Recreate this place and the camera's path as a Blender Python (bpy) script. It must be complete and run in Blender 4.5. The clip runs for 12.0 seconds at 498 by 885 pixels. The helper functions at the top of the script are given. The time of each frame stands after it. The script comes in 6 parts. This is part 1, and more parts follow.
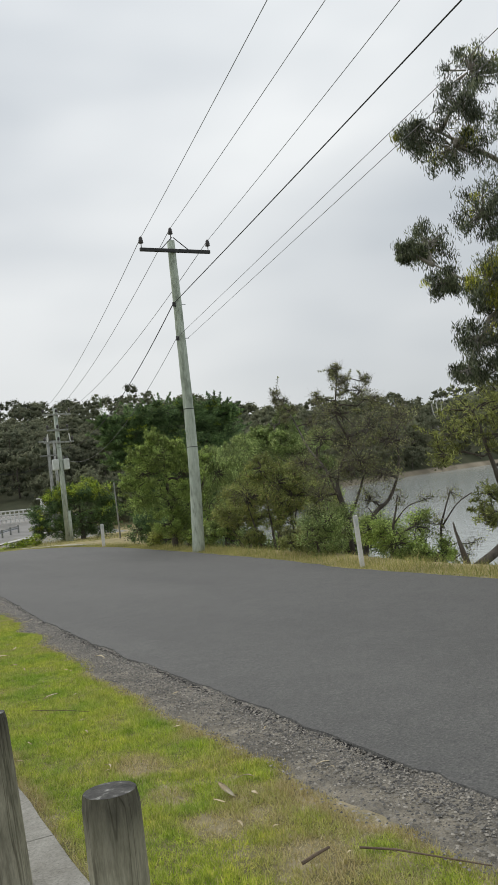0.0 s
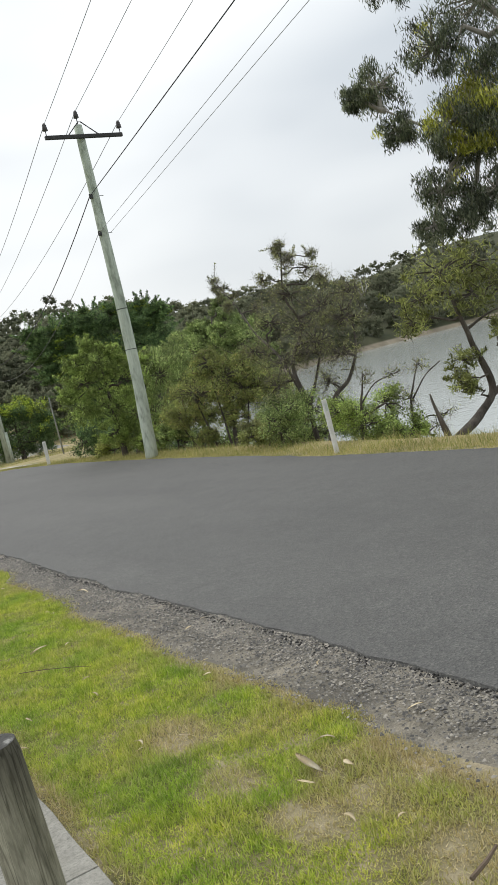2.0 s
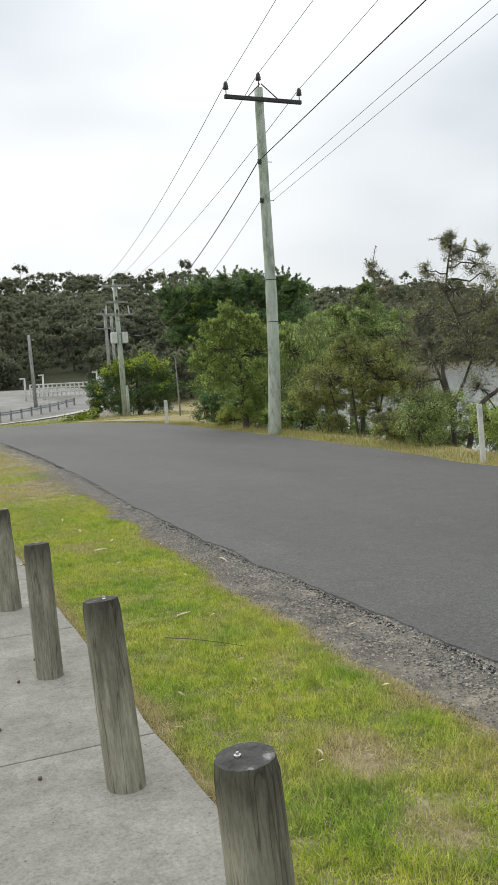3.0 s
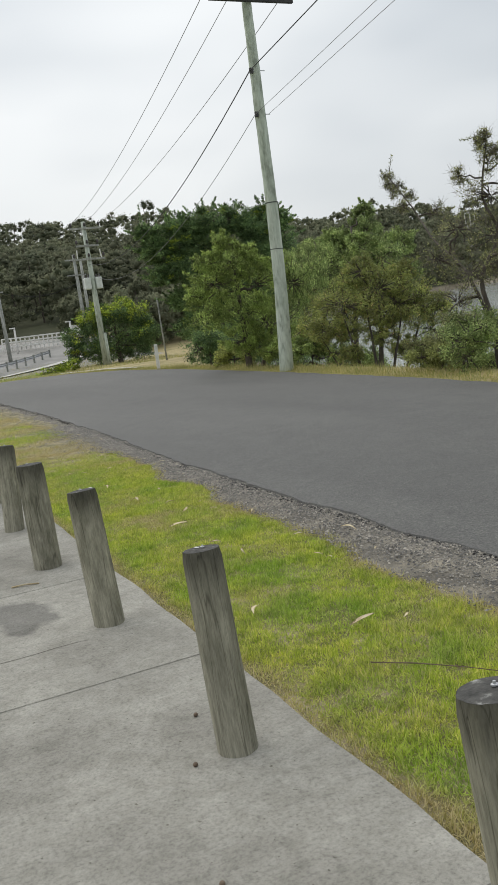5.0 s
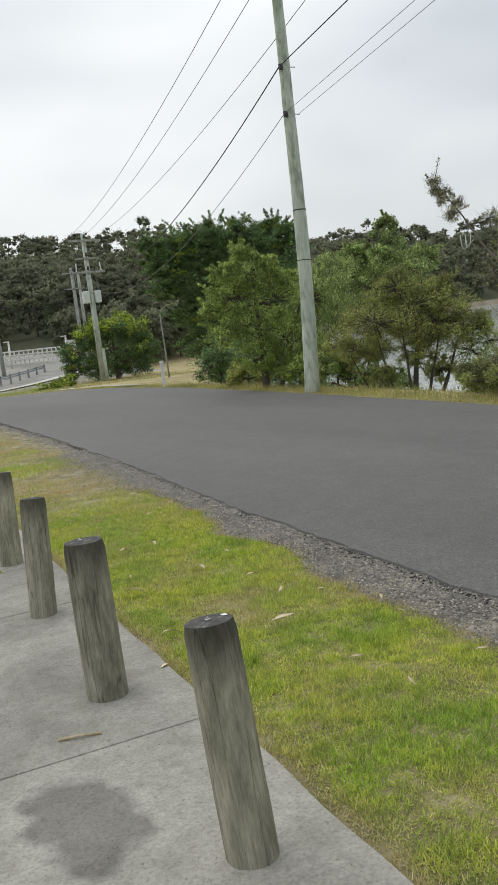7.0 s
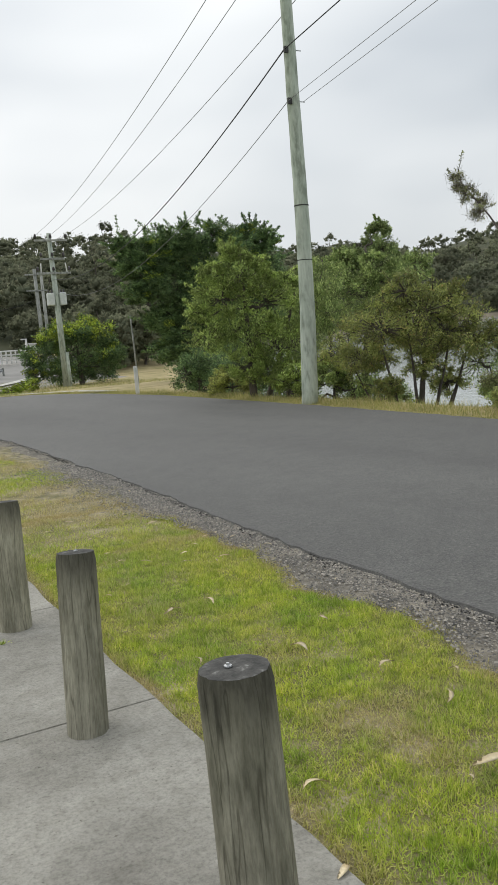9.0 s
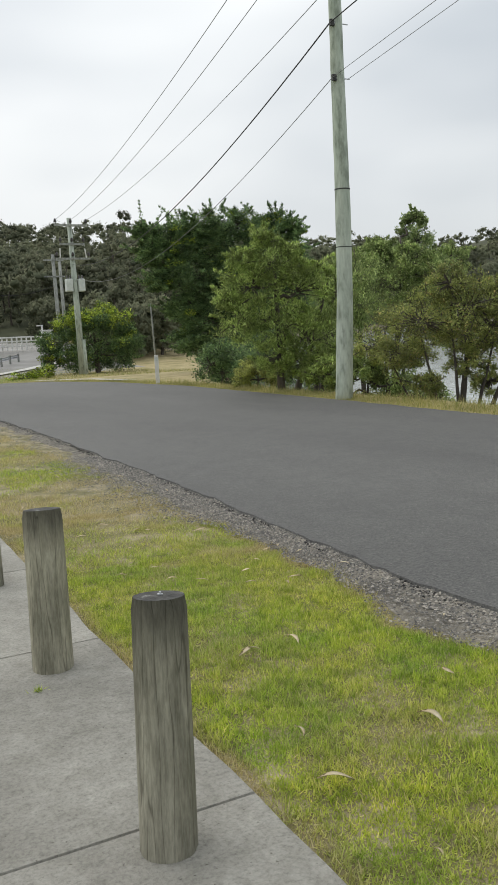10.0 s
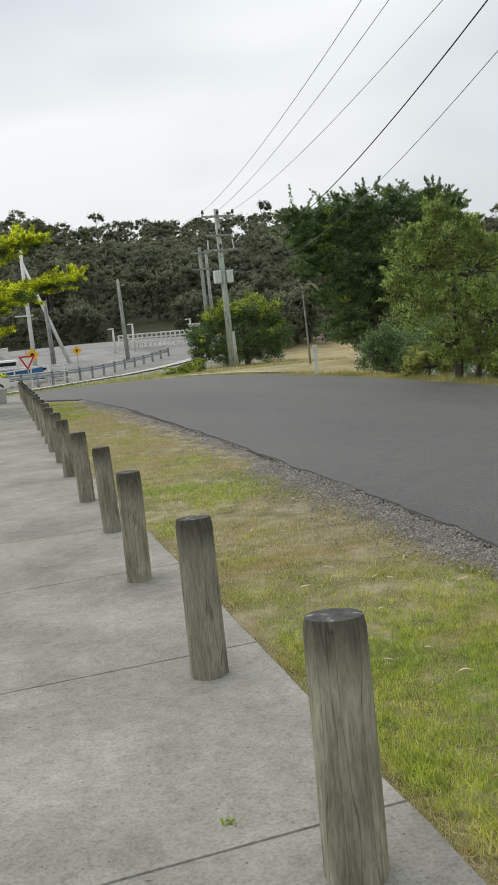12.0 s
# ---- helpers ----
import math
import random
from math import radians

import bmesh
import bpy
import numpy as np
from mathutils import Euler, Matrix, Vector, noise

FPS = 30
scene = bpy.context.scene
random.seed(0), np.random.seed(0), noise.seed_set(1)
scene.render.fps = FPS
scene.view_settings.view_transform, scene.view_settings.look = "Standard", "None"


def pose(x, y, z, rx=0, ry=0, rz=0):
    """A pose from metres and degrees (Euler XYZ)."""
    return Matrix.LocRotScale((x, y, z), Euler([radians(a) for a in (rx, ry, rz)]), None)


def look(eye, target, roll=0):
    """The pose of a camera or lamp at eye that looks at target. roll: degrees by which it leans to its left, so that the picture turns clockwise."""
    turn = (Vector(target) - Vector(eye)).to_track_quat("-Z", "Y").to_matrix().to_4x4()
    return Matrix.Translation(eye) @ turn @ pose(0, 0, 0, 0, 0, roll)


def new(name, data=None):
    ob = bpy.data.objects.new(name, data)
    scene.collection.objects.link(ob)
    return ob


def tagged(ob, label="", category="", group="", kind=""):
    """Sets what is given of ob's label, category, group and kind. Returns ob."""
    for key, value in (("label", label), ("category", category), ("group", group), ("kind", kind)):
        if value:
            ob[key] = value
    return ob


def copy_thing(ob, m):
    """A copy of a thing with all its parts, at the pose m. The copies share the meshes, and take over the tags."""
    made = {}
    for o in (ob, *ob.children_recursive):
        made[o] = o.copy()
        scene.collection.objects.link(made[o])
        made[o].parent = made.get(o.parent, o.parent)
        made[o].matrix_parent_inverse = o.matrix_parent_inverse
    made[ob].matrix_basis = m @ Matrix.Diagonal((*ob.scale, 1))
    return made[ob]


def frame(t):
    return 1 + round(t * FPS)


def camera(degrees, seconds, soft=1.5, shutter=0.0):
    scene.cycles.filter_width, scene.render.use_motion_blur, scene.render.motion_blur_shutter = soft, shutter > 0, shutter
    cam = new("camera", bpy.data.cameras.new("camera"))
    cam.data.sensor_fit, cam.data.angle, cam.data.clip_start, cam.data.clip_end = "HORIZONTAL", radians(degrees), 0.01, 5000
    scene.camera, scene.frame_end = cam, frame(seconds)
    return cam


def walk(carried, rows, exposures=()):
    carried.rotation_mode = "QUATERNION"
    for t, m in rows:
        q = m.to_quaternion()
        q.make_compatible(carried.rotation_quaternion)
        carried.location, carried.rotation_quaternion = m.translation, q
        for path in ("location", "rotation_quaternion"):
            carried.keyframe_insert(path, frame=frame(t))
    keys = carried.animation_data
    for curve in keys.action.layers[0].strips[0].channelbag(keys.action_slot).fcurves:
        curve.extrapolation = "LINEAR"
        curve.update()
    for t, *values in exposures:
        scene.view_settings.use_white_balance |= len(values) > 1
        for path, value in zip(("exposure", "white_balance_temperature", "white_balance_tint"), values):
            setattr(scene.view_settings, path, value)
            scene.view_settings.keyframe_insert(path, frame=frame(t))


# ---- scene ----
cam = camera(32.9, 12.0)
PATH = [
    (0, (-0.581, -3.730, 1.494), (0.308, -1.944, 1.633), -6.1),
    (0.1, (-0.601, -3.750, 1.530), (0.141, -1.898, 1.658), -6.2),
    (0.2, (-0.617, -3.745, 1.553), (-0.012, -1.844, 1.672), -5.8),
    (0.3, (-0.599, -3.707, 1.600), (-0.086, -1.778, 1.695), -6.9),
    (0.4, (-0.603, -3.676, 1.609), (-0.102, -1.742, 1.686), -7.9),
    (0.5, (-0.599, -3.645, 1.616), (-0.066, -1.718, 1.662), -7.5),
    (1, (-0.577, -3.246, 1.554), (0.186, -1.397, 1.553), -7.5),
    (1.5, (-0.489, -2.810, 1.537), (0.575, -1.119, 1.451), -9.7),
    (2, (-0.431, -2.427, 1.538), (0.558, -0.694, 1.409), -12.9),
    (2.5, (-0.590, -2.167, 1.520), (0.231, -0.348, 1.401), -5.6),
    (3, (-0.695, -1.649, 1.518), (0.070, 0.194, 1.389), -3.5),
    (3.2, (-0.752, -1.457, 1.492), (-0.091, 0.425, 1.355), -7.2),
    (4.8, (-0.987, 0.121, 1.507), (-0.202, 1.943, 1.251), -8.0),
    (5, (-1.014, 0.347, 1.485), (-0.213, 2.159, 1.211), -7.4),
    (5.5, (-1.037, 0.920, 1.475), (-0.130, 2.677, 1.175), -5.8),
    (6, (-1.011, 1.418, 1.514), (-0.110, 3.179, 1.223), -6.4),
    (6.5, (-1.006, 1.992, 1.513), (-0.099, 3.758, 1.279), -6.4),
    (7, (-0.924, 2.480, 1.543), (-0.095, 4.284, 1.308), -6.4),
    (7.2, (-0.913, 2.705, 1.514), (-0.107, 4.522, 1.295), -5.2),
    (8.8, (-0.928, 4.255, 1.479), (-0.038, 6.033, 1.260), -4.8),
    (9, (-0.918, 4.477, 1.488), (0.008, 6.236, 1.268), -4.7),
    (9.5, (-0.857, 4.951, 1.504), (0.072, 6.706, 1.270), -4.6),
    (10, (-0.828, 5.564, 1.435), (0.074, 7.333, 1.202), -3.0),
    (10.5, (-0.735, 6.031, 1.429), (0.211, 7.776, 1.185), -4.7),
    (11, (-0.688, 6.439, 1.452), (0.276, 8.170, 1.183), -5.3),
    (11.5, (-0.765, 6.946, 1.446), (0.172, 8.693, 1.182), -2.2),
    (11.7, (-0.786, 7.057, 1.457), (0.032, 8.864, 1.202), -3.8),
    (11.8, (-0.798, 7.110, 1.464), (-0.043, 8.944, 1.212), -5.0),
    (11.9, (-0.804, 7.148, 1.482), (-0.148, 9.023, 1.252), -5.1),
    (12, (-0.816, 7.276, 1.509), (-0.228, 9.173, 1.272), -5.3),
]
walk(cam, [(t, look(eye, target, roll)) for t, eye, target, roll in PATH],
     exposures=[(0, 0.0), (0.6, 0.02), (1.5, 0.25), (2.5, 0.35), (3.2, 0.35), (4.8, 0.18), (6.0, 0.2), (7.2, 0.22), (11.5, 0.22), (12, 0.18)])

# ---- sky and light ----
SUN_EL, SUN_AZ = 52.0, -25.0          # degrees; azimuth clockwise from +y
world = bpy.data.worlds.new("overcast_sky")
scene.world = world
world.use_nodes = True
wn, wl = world.node_tree.nodes, world.node_tree.links
wn.clear()
w_out = wn.new("ShaderNodeOutputWorld")
w_bg = wn.new("ShaderNodeBackground")
w_bg.inputs["Strength"].default_value = 0.1
sky = wn.new("ShaderNodeTexSky")
sky.sky_type, sky.sun_disc = "NISHITA", False
sky.sun_elevation, sky.sun_rotation = radians(SUN_EL), radians(SUN_AZ)
sky.air_density, sky.dust_density = 1.0, 3.0
w_co = wn.new("ShaderNodeTexCoord")
w_map = wn.new("ShaderNodeMapping")
w_map.inputs["Scale"].default_value = (1.0, 1.0, 2.6)
w_noise = wn.new("ShaderNodeTexNoise")
w_noise.inputs["Scale"].default_value = 1.35
w_noise.inputs["Detail"].default_value = 3.5
w_noise.inputs["Roughness"].default_value = 0.48
w_ramp = wn.new("ShaderNodeValToRGB")
w_ramp.color_ramp.elements[0].position, w_ramp.color_ramp.elements[0].color = 0.4, (5.05, 5.5, 5.9, 1)
w_ramp.color_ramp.elements[1].position, w_ramp.color_ramp.elements[1].color = 0.66, (8.95, 9.15, 9.15, 1)
w_mix = wn.new("ShaderNodeMix")
w_mix.data_type = "RGBA"
w_mix.inputs[0].default_value = 0.9
wl.new(w_co.outputs["Generated"], w_map.inputs["Vector"])
wl.new(w_map.outputs["Vector"], w_noise.inputs["Vector"])
wl.new(w_noise.outputs["Fac"], w_ramp.inputs["Fac"])
wl.new(sky.outputs["Color"], w_mix.inputs[6])
w_sep = wn.new("ShaderNodeSeparateXYZ")            # an overcast sky is brighter overhead
w_zen = wn.new("ShaderNodeMapRange")
w_zen.inputs["From Min"].default_value, w_zen.inputs["From Max"].default_value = 0.0, 0.55
w_zen.inputs["To Min"].default_value, w_zen.inputs["To Max"].default_value = 0.8, 1.14
w_scale = wn.new("ShaderNodeVectorMath")
w_scale.operation = "SCALE"
wl.new(w_co.outputs["Generated"], w_sep.inputs[0])
wl.new(w_sep.outputs["Z"], w_zen.inputs["Value"])
wl.new(w_ramp.outputs["Color"], w_scale.inputs[0])
wl.new(w_zen.outputs["Result"], w_scale.inputs["Scale"])
wl.new(w_scale.outputs[0], w_mix.inputs[7])
wl.new(w_mix.outputs[2], w_bg.inputs["Color"])
wl.new(w_bg.outputs["Background"], w_out.inputs["Surface"])

sun_data = bpy.data.lights.new("sun", "SUN")
sun_data.energy, sun_data.angle, sun_data.color = 1.5, radians(80), (1.0, 0.965, 0.91)
sun = new("sun", sun_data)
s_az, s_el = radians(SUN_AZ), radians(SUN_EL)
sun.matrix_world = look((0, 0, 60), (-math.sin(s_az) * math.cos(s_el), -math.cos(s_az) * math.cos(s_el), 60 - math.sin(s_el)))


# ---- materials ----
def mat_nodes(name, rough=0.8, metal=0.0, spec=0.35):
    m = bpy.data.materials.new(name)
    m.use_nodes = True
    b = m.node_tree.nodes["Principled BSDF"]
    b.inputs["Roughness"].default_value, b.inputs["Metallic"].default_value = rough, metal
    b.inputs["Specular IOR Level"].default_value = spec
    return m, m.node_tree.nodes, m.node_tree.links, b


def coords(n, l, scale=(1, 1, 1), space="Position"):
    mp = n.new("ShaderNodeMapping")
    mp.inputs["Scale"].default_value = scale
    src = n.new("ShaderNodeNewGeometry").outputs["Position"] if space == "Position" else n.new("ShaderNodeTexCoord").outputs[space]
    l.new(src, mp.inputs["Vector"])
    return mp.outputs["Vector"]


def noise_tex(n, l, vec, scale, detail=4.0, rough=0.55, dist=0.0):
    t = n.new("ShaderNodeTexNoise")
    t.inputs["Scale"].default_value, t.inputs["Detail"].default_value = scale, detail
    t.inputs["Roughness"].default_value, t.inputs["Distortion"].default_value = rough, dist
    l.new(vec, t.inputs["Vector"])
    return t.outputs["Fac"]


def ramp(n, l, fac, stops):
    r = n.new("ShaderNodeValToRGB")
    el = r.color_ramp.elements
    while len(el) < len(stops):
        el.new(0.5)
    for e, (p, c) in zip(el, stops):
        e.position, e.color = p, (*c, 1)
    l.new(fac, r.inputs["Fac"])
    return r.outputs["Color"]


def mix(n, l, a, b, fac, mode="MIX"):
    m = n.new("ShaderNodeMix")
    m.data_type, m.blend_type = "RGBA", mode
    for sock, v in ((m.inputs[0], fac), (m.inputs[6], a), (m.inputs[7], b)):
        if isinstance(v, bpy.types.NodeSocket):
            l.new(v, sock)
        else:
            sock.default_value = v if isinstance(v, float) else (*v, 1)
    return m.outputs[2]


def bump(n, l, b, height, strength=0.4, dist=0.01):
    k = n.new("ShaderNodeBump")
    k.inputs["Strength"].default_value, k.inputs["Distance"].default_value = strength, dist
    l.new(height, k.inputs["Height"])
    l.new(k.outputs["Normal"], b.inputs["Normal"])


def surface(name, stops, scale, grain=60.0, rough=0.8, metal=0.0, strength=0.4, dist=0.005, stretch=(1, 1, 1), space="Position", spec=0.35, speck=0.25, vary=0.0):
    """A weathered surface: coarse stains from the ramp, fine speckle, relief."""
    m, n, l, b = mat_nodes(name, rough, metal, spec)
    v = coords(n, l, stretch, space)
    big = noise_tex(n, l, v, scale, 6.0, 0.6)
    fine = noise_tex(n, l, v, grain, 3.0, 0.6)
    c = ramp(n, l, big, stops)
    c = mix(n, l, c, ramp(n, l, fine, [(0.3, (0.55,) * 3), (0.7, (1.25,) * 3)]), speck, "MULTIPLY")
    if vary:
        info = n.new("ShaderNodeObjectInfo")
        c = mix(n, l, c, ramp(n, l, info.outputs["Random"], [(0, (1 - vary,) * 3), (1, (1 + vary,) * 3)]), 1.0, "MULTIPLY")
    l.new(c, b.inputs["Base Color"])
    bump(n, l, b, fine, strength, dist)
    return m


def foliage(name, stops, rough=0.55, through_light=0.38, patch=0.25):
    m, n, l, b = mat_nodes(name, rough, 0.0, 0.08 if rough > 0.7 else 0.2)
    geo = n.new("ShaderNodeNewGeometry")
    c = ramp(n, l, geo.outputs["Random Per Island"], stops)
    big = noise_tex(n, l, coords(n, l), patch, 3.0)
    c = mix(n, l, c, ramp(n, l, big, [(0.3, (0.7, 0.7, 0.7)), (0.7, (1.3, 1.25, 1.1))]), 0.8, "MULTIPLY")
    tone = n.new("ShaderNodeAttribute")
    tone.attribute_name = "tone"
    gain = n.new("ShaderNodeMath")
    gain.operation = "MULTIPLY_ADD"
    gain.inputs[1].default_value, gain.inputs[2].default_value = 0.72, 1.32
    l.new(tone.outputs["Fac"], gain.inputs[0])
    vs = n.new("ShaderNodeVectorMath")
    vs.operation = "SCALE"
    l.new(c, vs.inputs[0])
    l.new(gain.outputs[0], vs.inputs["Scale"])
    c = vs.outputs[0]
    l.new(c, b.inputs["Base Color"])
    t = n.new("ShaderNodeBsdfTranslucent")
    l.new(c, t.inputs["Color"])
    s = n.new("ShaderNodeMixShader")
    s.inputs[0].default_value = through_light
    out = n["Material Output"]
    l.new(b.outputs[0], s.inputs[1])
    l.new(t.outputs[0], s.inputs[2])
    l.new(s.outputs[0], out.inputs["Surface"])
    return m


# concrete of the footpath, with one damp stain
M_CONCRETE, n, l, b = mat_nodes("footpath_concrete", 0.9, 0, 0.25)
v = coords(n, l)
c = ramp(n, l, noise_tex(n, l, v, 1.3, 8, 0.65), [(0.3, (0.2, 0.192, 0.173)), (0.5, (0.278, 0.27, 0.245)), (0.72, (0.37, 0.36, 0.33))])
fine = noise_tex(n, l, coords(n, l, (1, 1, 1)), 70, 4, 0.7)
c = mix(n, l, c, ramp(n, l, fine, [(0.34, (0.62, 0.615, 0.6)), (0.5, (1.06, 1.055, 1.03)), (0.66, (1.25, 1.25, 1.22))]), 0.6, "MULTIPLY")
coarse = noise_tex(n, l, v, 24, 5, 0.75)
c = mix(n, l, c, ramp(n, l, coarse, [(0.34, (0.78, 0.775, 0.76)), (0.47, (1.0, 1.0, 0.99)), (0.64, (1.12, 1.115, 1.1))]), 0.8, "MULTIPLY")
c = mix(n, l, c, ramp(n, l, noise_tex(n, l, v, 9, 5, 0.7), [(0.35, (0.82, 0.82, 0.8)), (0.6, (1.05, 1.05, 1.05))]), 0.7, "MULTIPLY")
pits = noise_tex(n, l, v, 46, 2, 0.5)
c = mix(n, l, c, ramp(n, l, pits, [(0.69, (1, 1, 1)), (0.74, (0.5, 0.49, 0.46))]), 1.0, "MULTIPLY")
info = n.new("ShaderNodeObjectInfo")
c = mix(n, l, c, ramp(n, l, info.outputs["Random"], [(0, (0.93, 0.93, 0.93)), (1, (1.06, 1.06, 1.06))]), 1.0, "MULTIPLY")
dist_n = n.new("ShaderNodeVectorMath")
dist_n.operation = "DISTANCE"
off = n.new("ShaderNodeVectorMath")
off.operation = "MULTIPLY_ADD"
warp = n.new("ShaderNodeTexNoise")
warp.inputs["Scale"].default_value = 5.0
l.new(v, warp.inputs["Vector"])
l.new(warp.outputs["Color"], off.inputs[0])
off.inputs[1].default_value = (0.22, 0.22, 0)
l.new(coords(n, l, (1, 0.6, 1)), off.inputs[2])
l.new(off.outputs[0], dist_n.inputs[0])
dist_n.inputs[1].default_value = (-0.31, 3.26, 0.0)
stain = ramp(n, l, dist_n.outputs["Value"], [(0.17, (0.55, 0.55, 0.56)), (0.22, (1, 1, 1))])
c = mix(n, l, c, stain, 1.0, "MULTIPLY")
l.new(c, b.inputs["Base Color"])
bump(n, l, b, coarse, 0.8, 0.012)

# asphalt
M_ASPHALT, n, l, b = mat_nodes("worn_asphalt", 0.7, 0, 0.45)
v = coords(n, l)
c = ramp(n, l, noise_tex(n, l, coords(n, l, (1, 0.25, 1)), 0.5, 6, 0.6), [(0.3, (0.072, 0.072, 0.07)), (0.7, (0.1, 0.1, 0.096))])
vor = n.new("ShaderNodeTexVoronoi")
vor.inputs["Scale"].default_value = 90.0
l.new(v, vor.inputs["Vector"])
c = mix(n, l, c, ramp(n, l, vor.outputs["Color"], [(0.1, (0.55, 0.55, 0.56)), (0.8, (1.3, 1.28, 1.22)), (1.0, (1.9, 1.85, 1.7))]), 0.75, "MULTIPLY")
c = mix(n, l, c, ramp(n, l, noise_tex(n, l, v, 3.0, 5, 0.7), [(0.35, (0.86, 0.86, 0.86)), (0.65, (1.1, 1.1, 1.1))]), 0.7, "MULTIPLY")
c = mix(n, l, c, ramp(n, l, noise_tex(n, l, v, 38, 4, 0.75), [(0.34, (0.7, 0.7, 0.7)), (0.5, (1.0, 1.0, 1.0)), (0.68, (1.28, 1.28, 1.26))]), 0.75, "MULTIPLY")
l.new(c, b.inputs["Base Color"])
bump(n, l, b, vor.outputs["Distance"], 0.6, 0.006)

M_BITUMEN = surface("broken_bitumen", [(0.3, (0.022, 0.021, 0.02)), (0.7, (0.06, 0.057, 0.052))], 9, 120, 0.9, strength=0.8, speck=0.6)
M_ASPHALT_OLD = surface("pale_old_asphalt", [(0.3, (0.2, 0.195, 0.185)), (0.7, (0.29, 0.285, 0.27))], 0.4, 40, 0.9)
M_KERB = surface("kerb_concrete", [(0.3, (0.42, 0.41, 0.38)), (0.7, (0.6, 0.59, 0.55))], 1.5, 60, 0.9)
M_JOINT = surface("joint_dirt", [(0.3, (0.06, 0.055, 0.045)), (0.7, (0.11, 0.1, 0.08))], 8, 90, 0.95)
M_SOIL = surface("verge_soil", [(0.3, (0.12, 0.12, 0.045)), (0.5, (0.24, 0.21, 0.11)), (0.7, (0.42, 0.36, 0.25))], 3.5, 120, 0.95, strength=0.7, dist=0.01, speck=0.5)
M_DRYGRASS = surface("dry_grass_ground", [(0.3, (0.2, 0.19, 0.07)), (0.5, (0.36, 0.3, 0.15)), (0.7, (0.44, 0.36, 0.21))], 0.6, 14, 0.95, strength=0.8, dist=0.03, speck=0.5)
M_GREENGRASS = surface("green_grass_ground", [(0.3, (0.12, 0.17, 0.035)), (0.7, (0.28, 0.3, 0.09))], 0.5, 14, 0.95, strength=0.8, dist=0.03, speck=0.5)
M_FOREST, n, l, b = mat_nodes("forest_floor_and_shore", 0.95)
v = coords(n, l)
c = ramp(n, l, noise_tex(n, l, v, 0.12, 6), [(0.3, (0.03, 0.04, 0.018)), (0.7, (0.085, 0.085, 0.045))])
lie = n.new("ShaderNodeVectorMath")               # height over the lake
lie.operation = "DOT_PRODUCT"
lie.inputs[1].default_value = (-0.643 * 0.0325, -0.766 * 0.0325, 1.0)
l.new(v, lie.inputs[0])
mr = n.new("ShaderNodeMapRange")
mr.inputs["From Min"].default_value, mr.inputs["From Max"].default_value = -2.1, -1.7
l.new(lie.outputs["Value"], mr.inputs["Value"])
c = mix(n, l, ramp(n, l, noise_tex(n, l, v, 0.2, 5), [(0.3, (0.2, 0.17, 0.12)), (0.7, (0.36, 0.31, 0.23))]), c, mr.outputs["Result"])
l.new(c, b.inputs["Base Color"])
M_YARD = surface("pale_yard_gravel", [(0.3, (0.2, 0.195, 0.18)), (0.7, (0.34, 0.33, 0.31))], 0.3, 6.0, 0.95, strength=0.6, dist=0.03, speck=0.5)
M_GRAVELBED = surface("gravel_bed", [(0.32, (0.12, 0.11, 0.094)), (0.5, (0.2, 0.184, 0.152)), (0.7, (0.34, 0.305, 0.24))], 3.2, 90, 0.95, strength=0.9, dist=0.012, speck=0.8)

M_STONE, n, l, b = mat_nodes("gravel_stone", 0.85)
geo = n.new("ShaderNodeNewGeometry")
c = ramp(n, l, geo.outputs["Random Per Island"], [(0, (0.055, 0.054, 0.052)), (0.45, (0.13, 0.124, 0.115)), (0.8, (0.24, 0.225, 0.195)), (1, (0.38, 0.35, 0.3))])
l.new(c, b.inputs["Base Color"])

# lawn: straw where "dry" is high
M_LAWN, n, l, b = mat_nodes("mown_grass", 0.6, 0, 0.25)
geo = n.new("ShaderNodeNewGeometry")
att = n.new("ShaderNodeAttribute")
att.attribute_name = "dry"
green = ramp(n, l, geo.outputs["Random Per Island"], [(0, (0.24, 0.335, 0.04)), (0.5, (0.42, 0.52, 0.08)), (0.86, (0.6, 0.66, 0.155)), (1, (0.72, 0.68, 0.3))])
straw = ramp(n, l, geo.outputs["Random Per Island"], [(0, (0.36, 0.31, 0.12)), (0.5, (0.54, 0.45, 0.23)), (1, (0.68, 0.59, 0.37))])
v = coords(n, l)
green = mix(n, l, green, ramp(n, l, noise_tex(n, l, v, 1.5, 4, 0.6), [(0.36, (0.74, 0.88, 0.7)), (0.5, (1.0, 1.0, 0.85)), (0.66, (1.16, 1.06, 0.95))]), 1.0, "MULTIPLY")
green = mix(n, l, green, ramp(n, l, noise_tex(n, l, v, 16, 3, 0.6), [(0.36, (0.6, 0.66, 0.62)), (0.48, (0.95, 0.97, 0.95)), (0.62, (1.25, 1.2, 1.1))]), 0.85, "MULTIPLY")
c = mix(n, l, green, straw, att.outputs["Fac"])
l.new(c, b.inputs["Base Color"])
tr = n.new("ShaderNodeBsdfTranslucent")
l.new(c, tr.inputs["Color"])
ms = n.new("ShaderNodeMixShader")
ms.inputs[0].default_value = 0.4
l.new(b.outputs[0], ms.inputs[1])
l.new(tr.outputs[0], ms.inputs[2])
l.new(ms.outputs[0], n["Material Output"].inputs["Surface"])

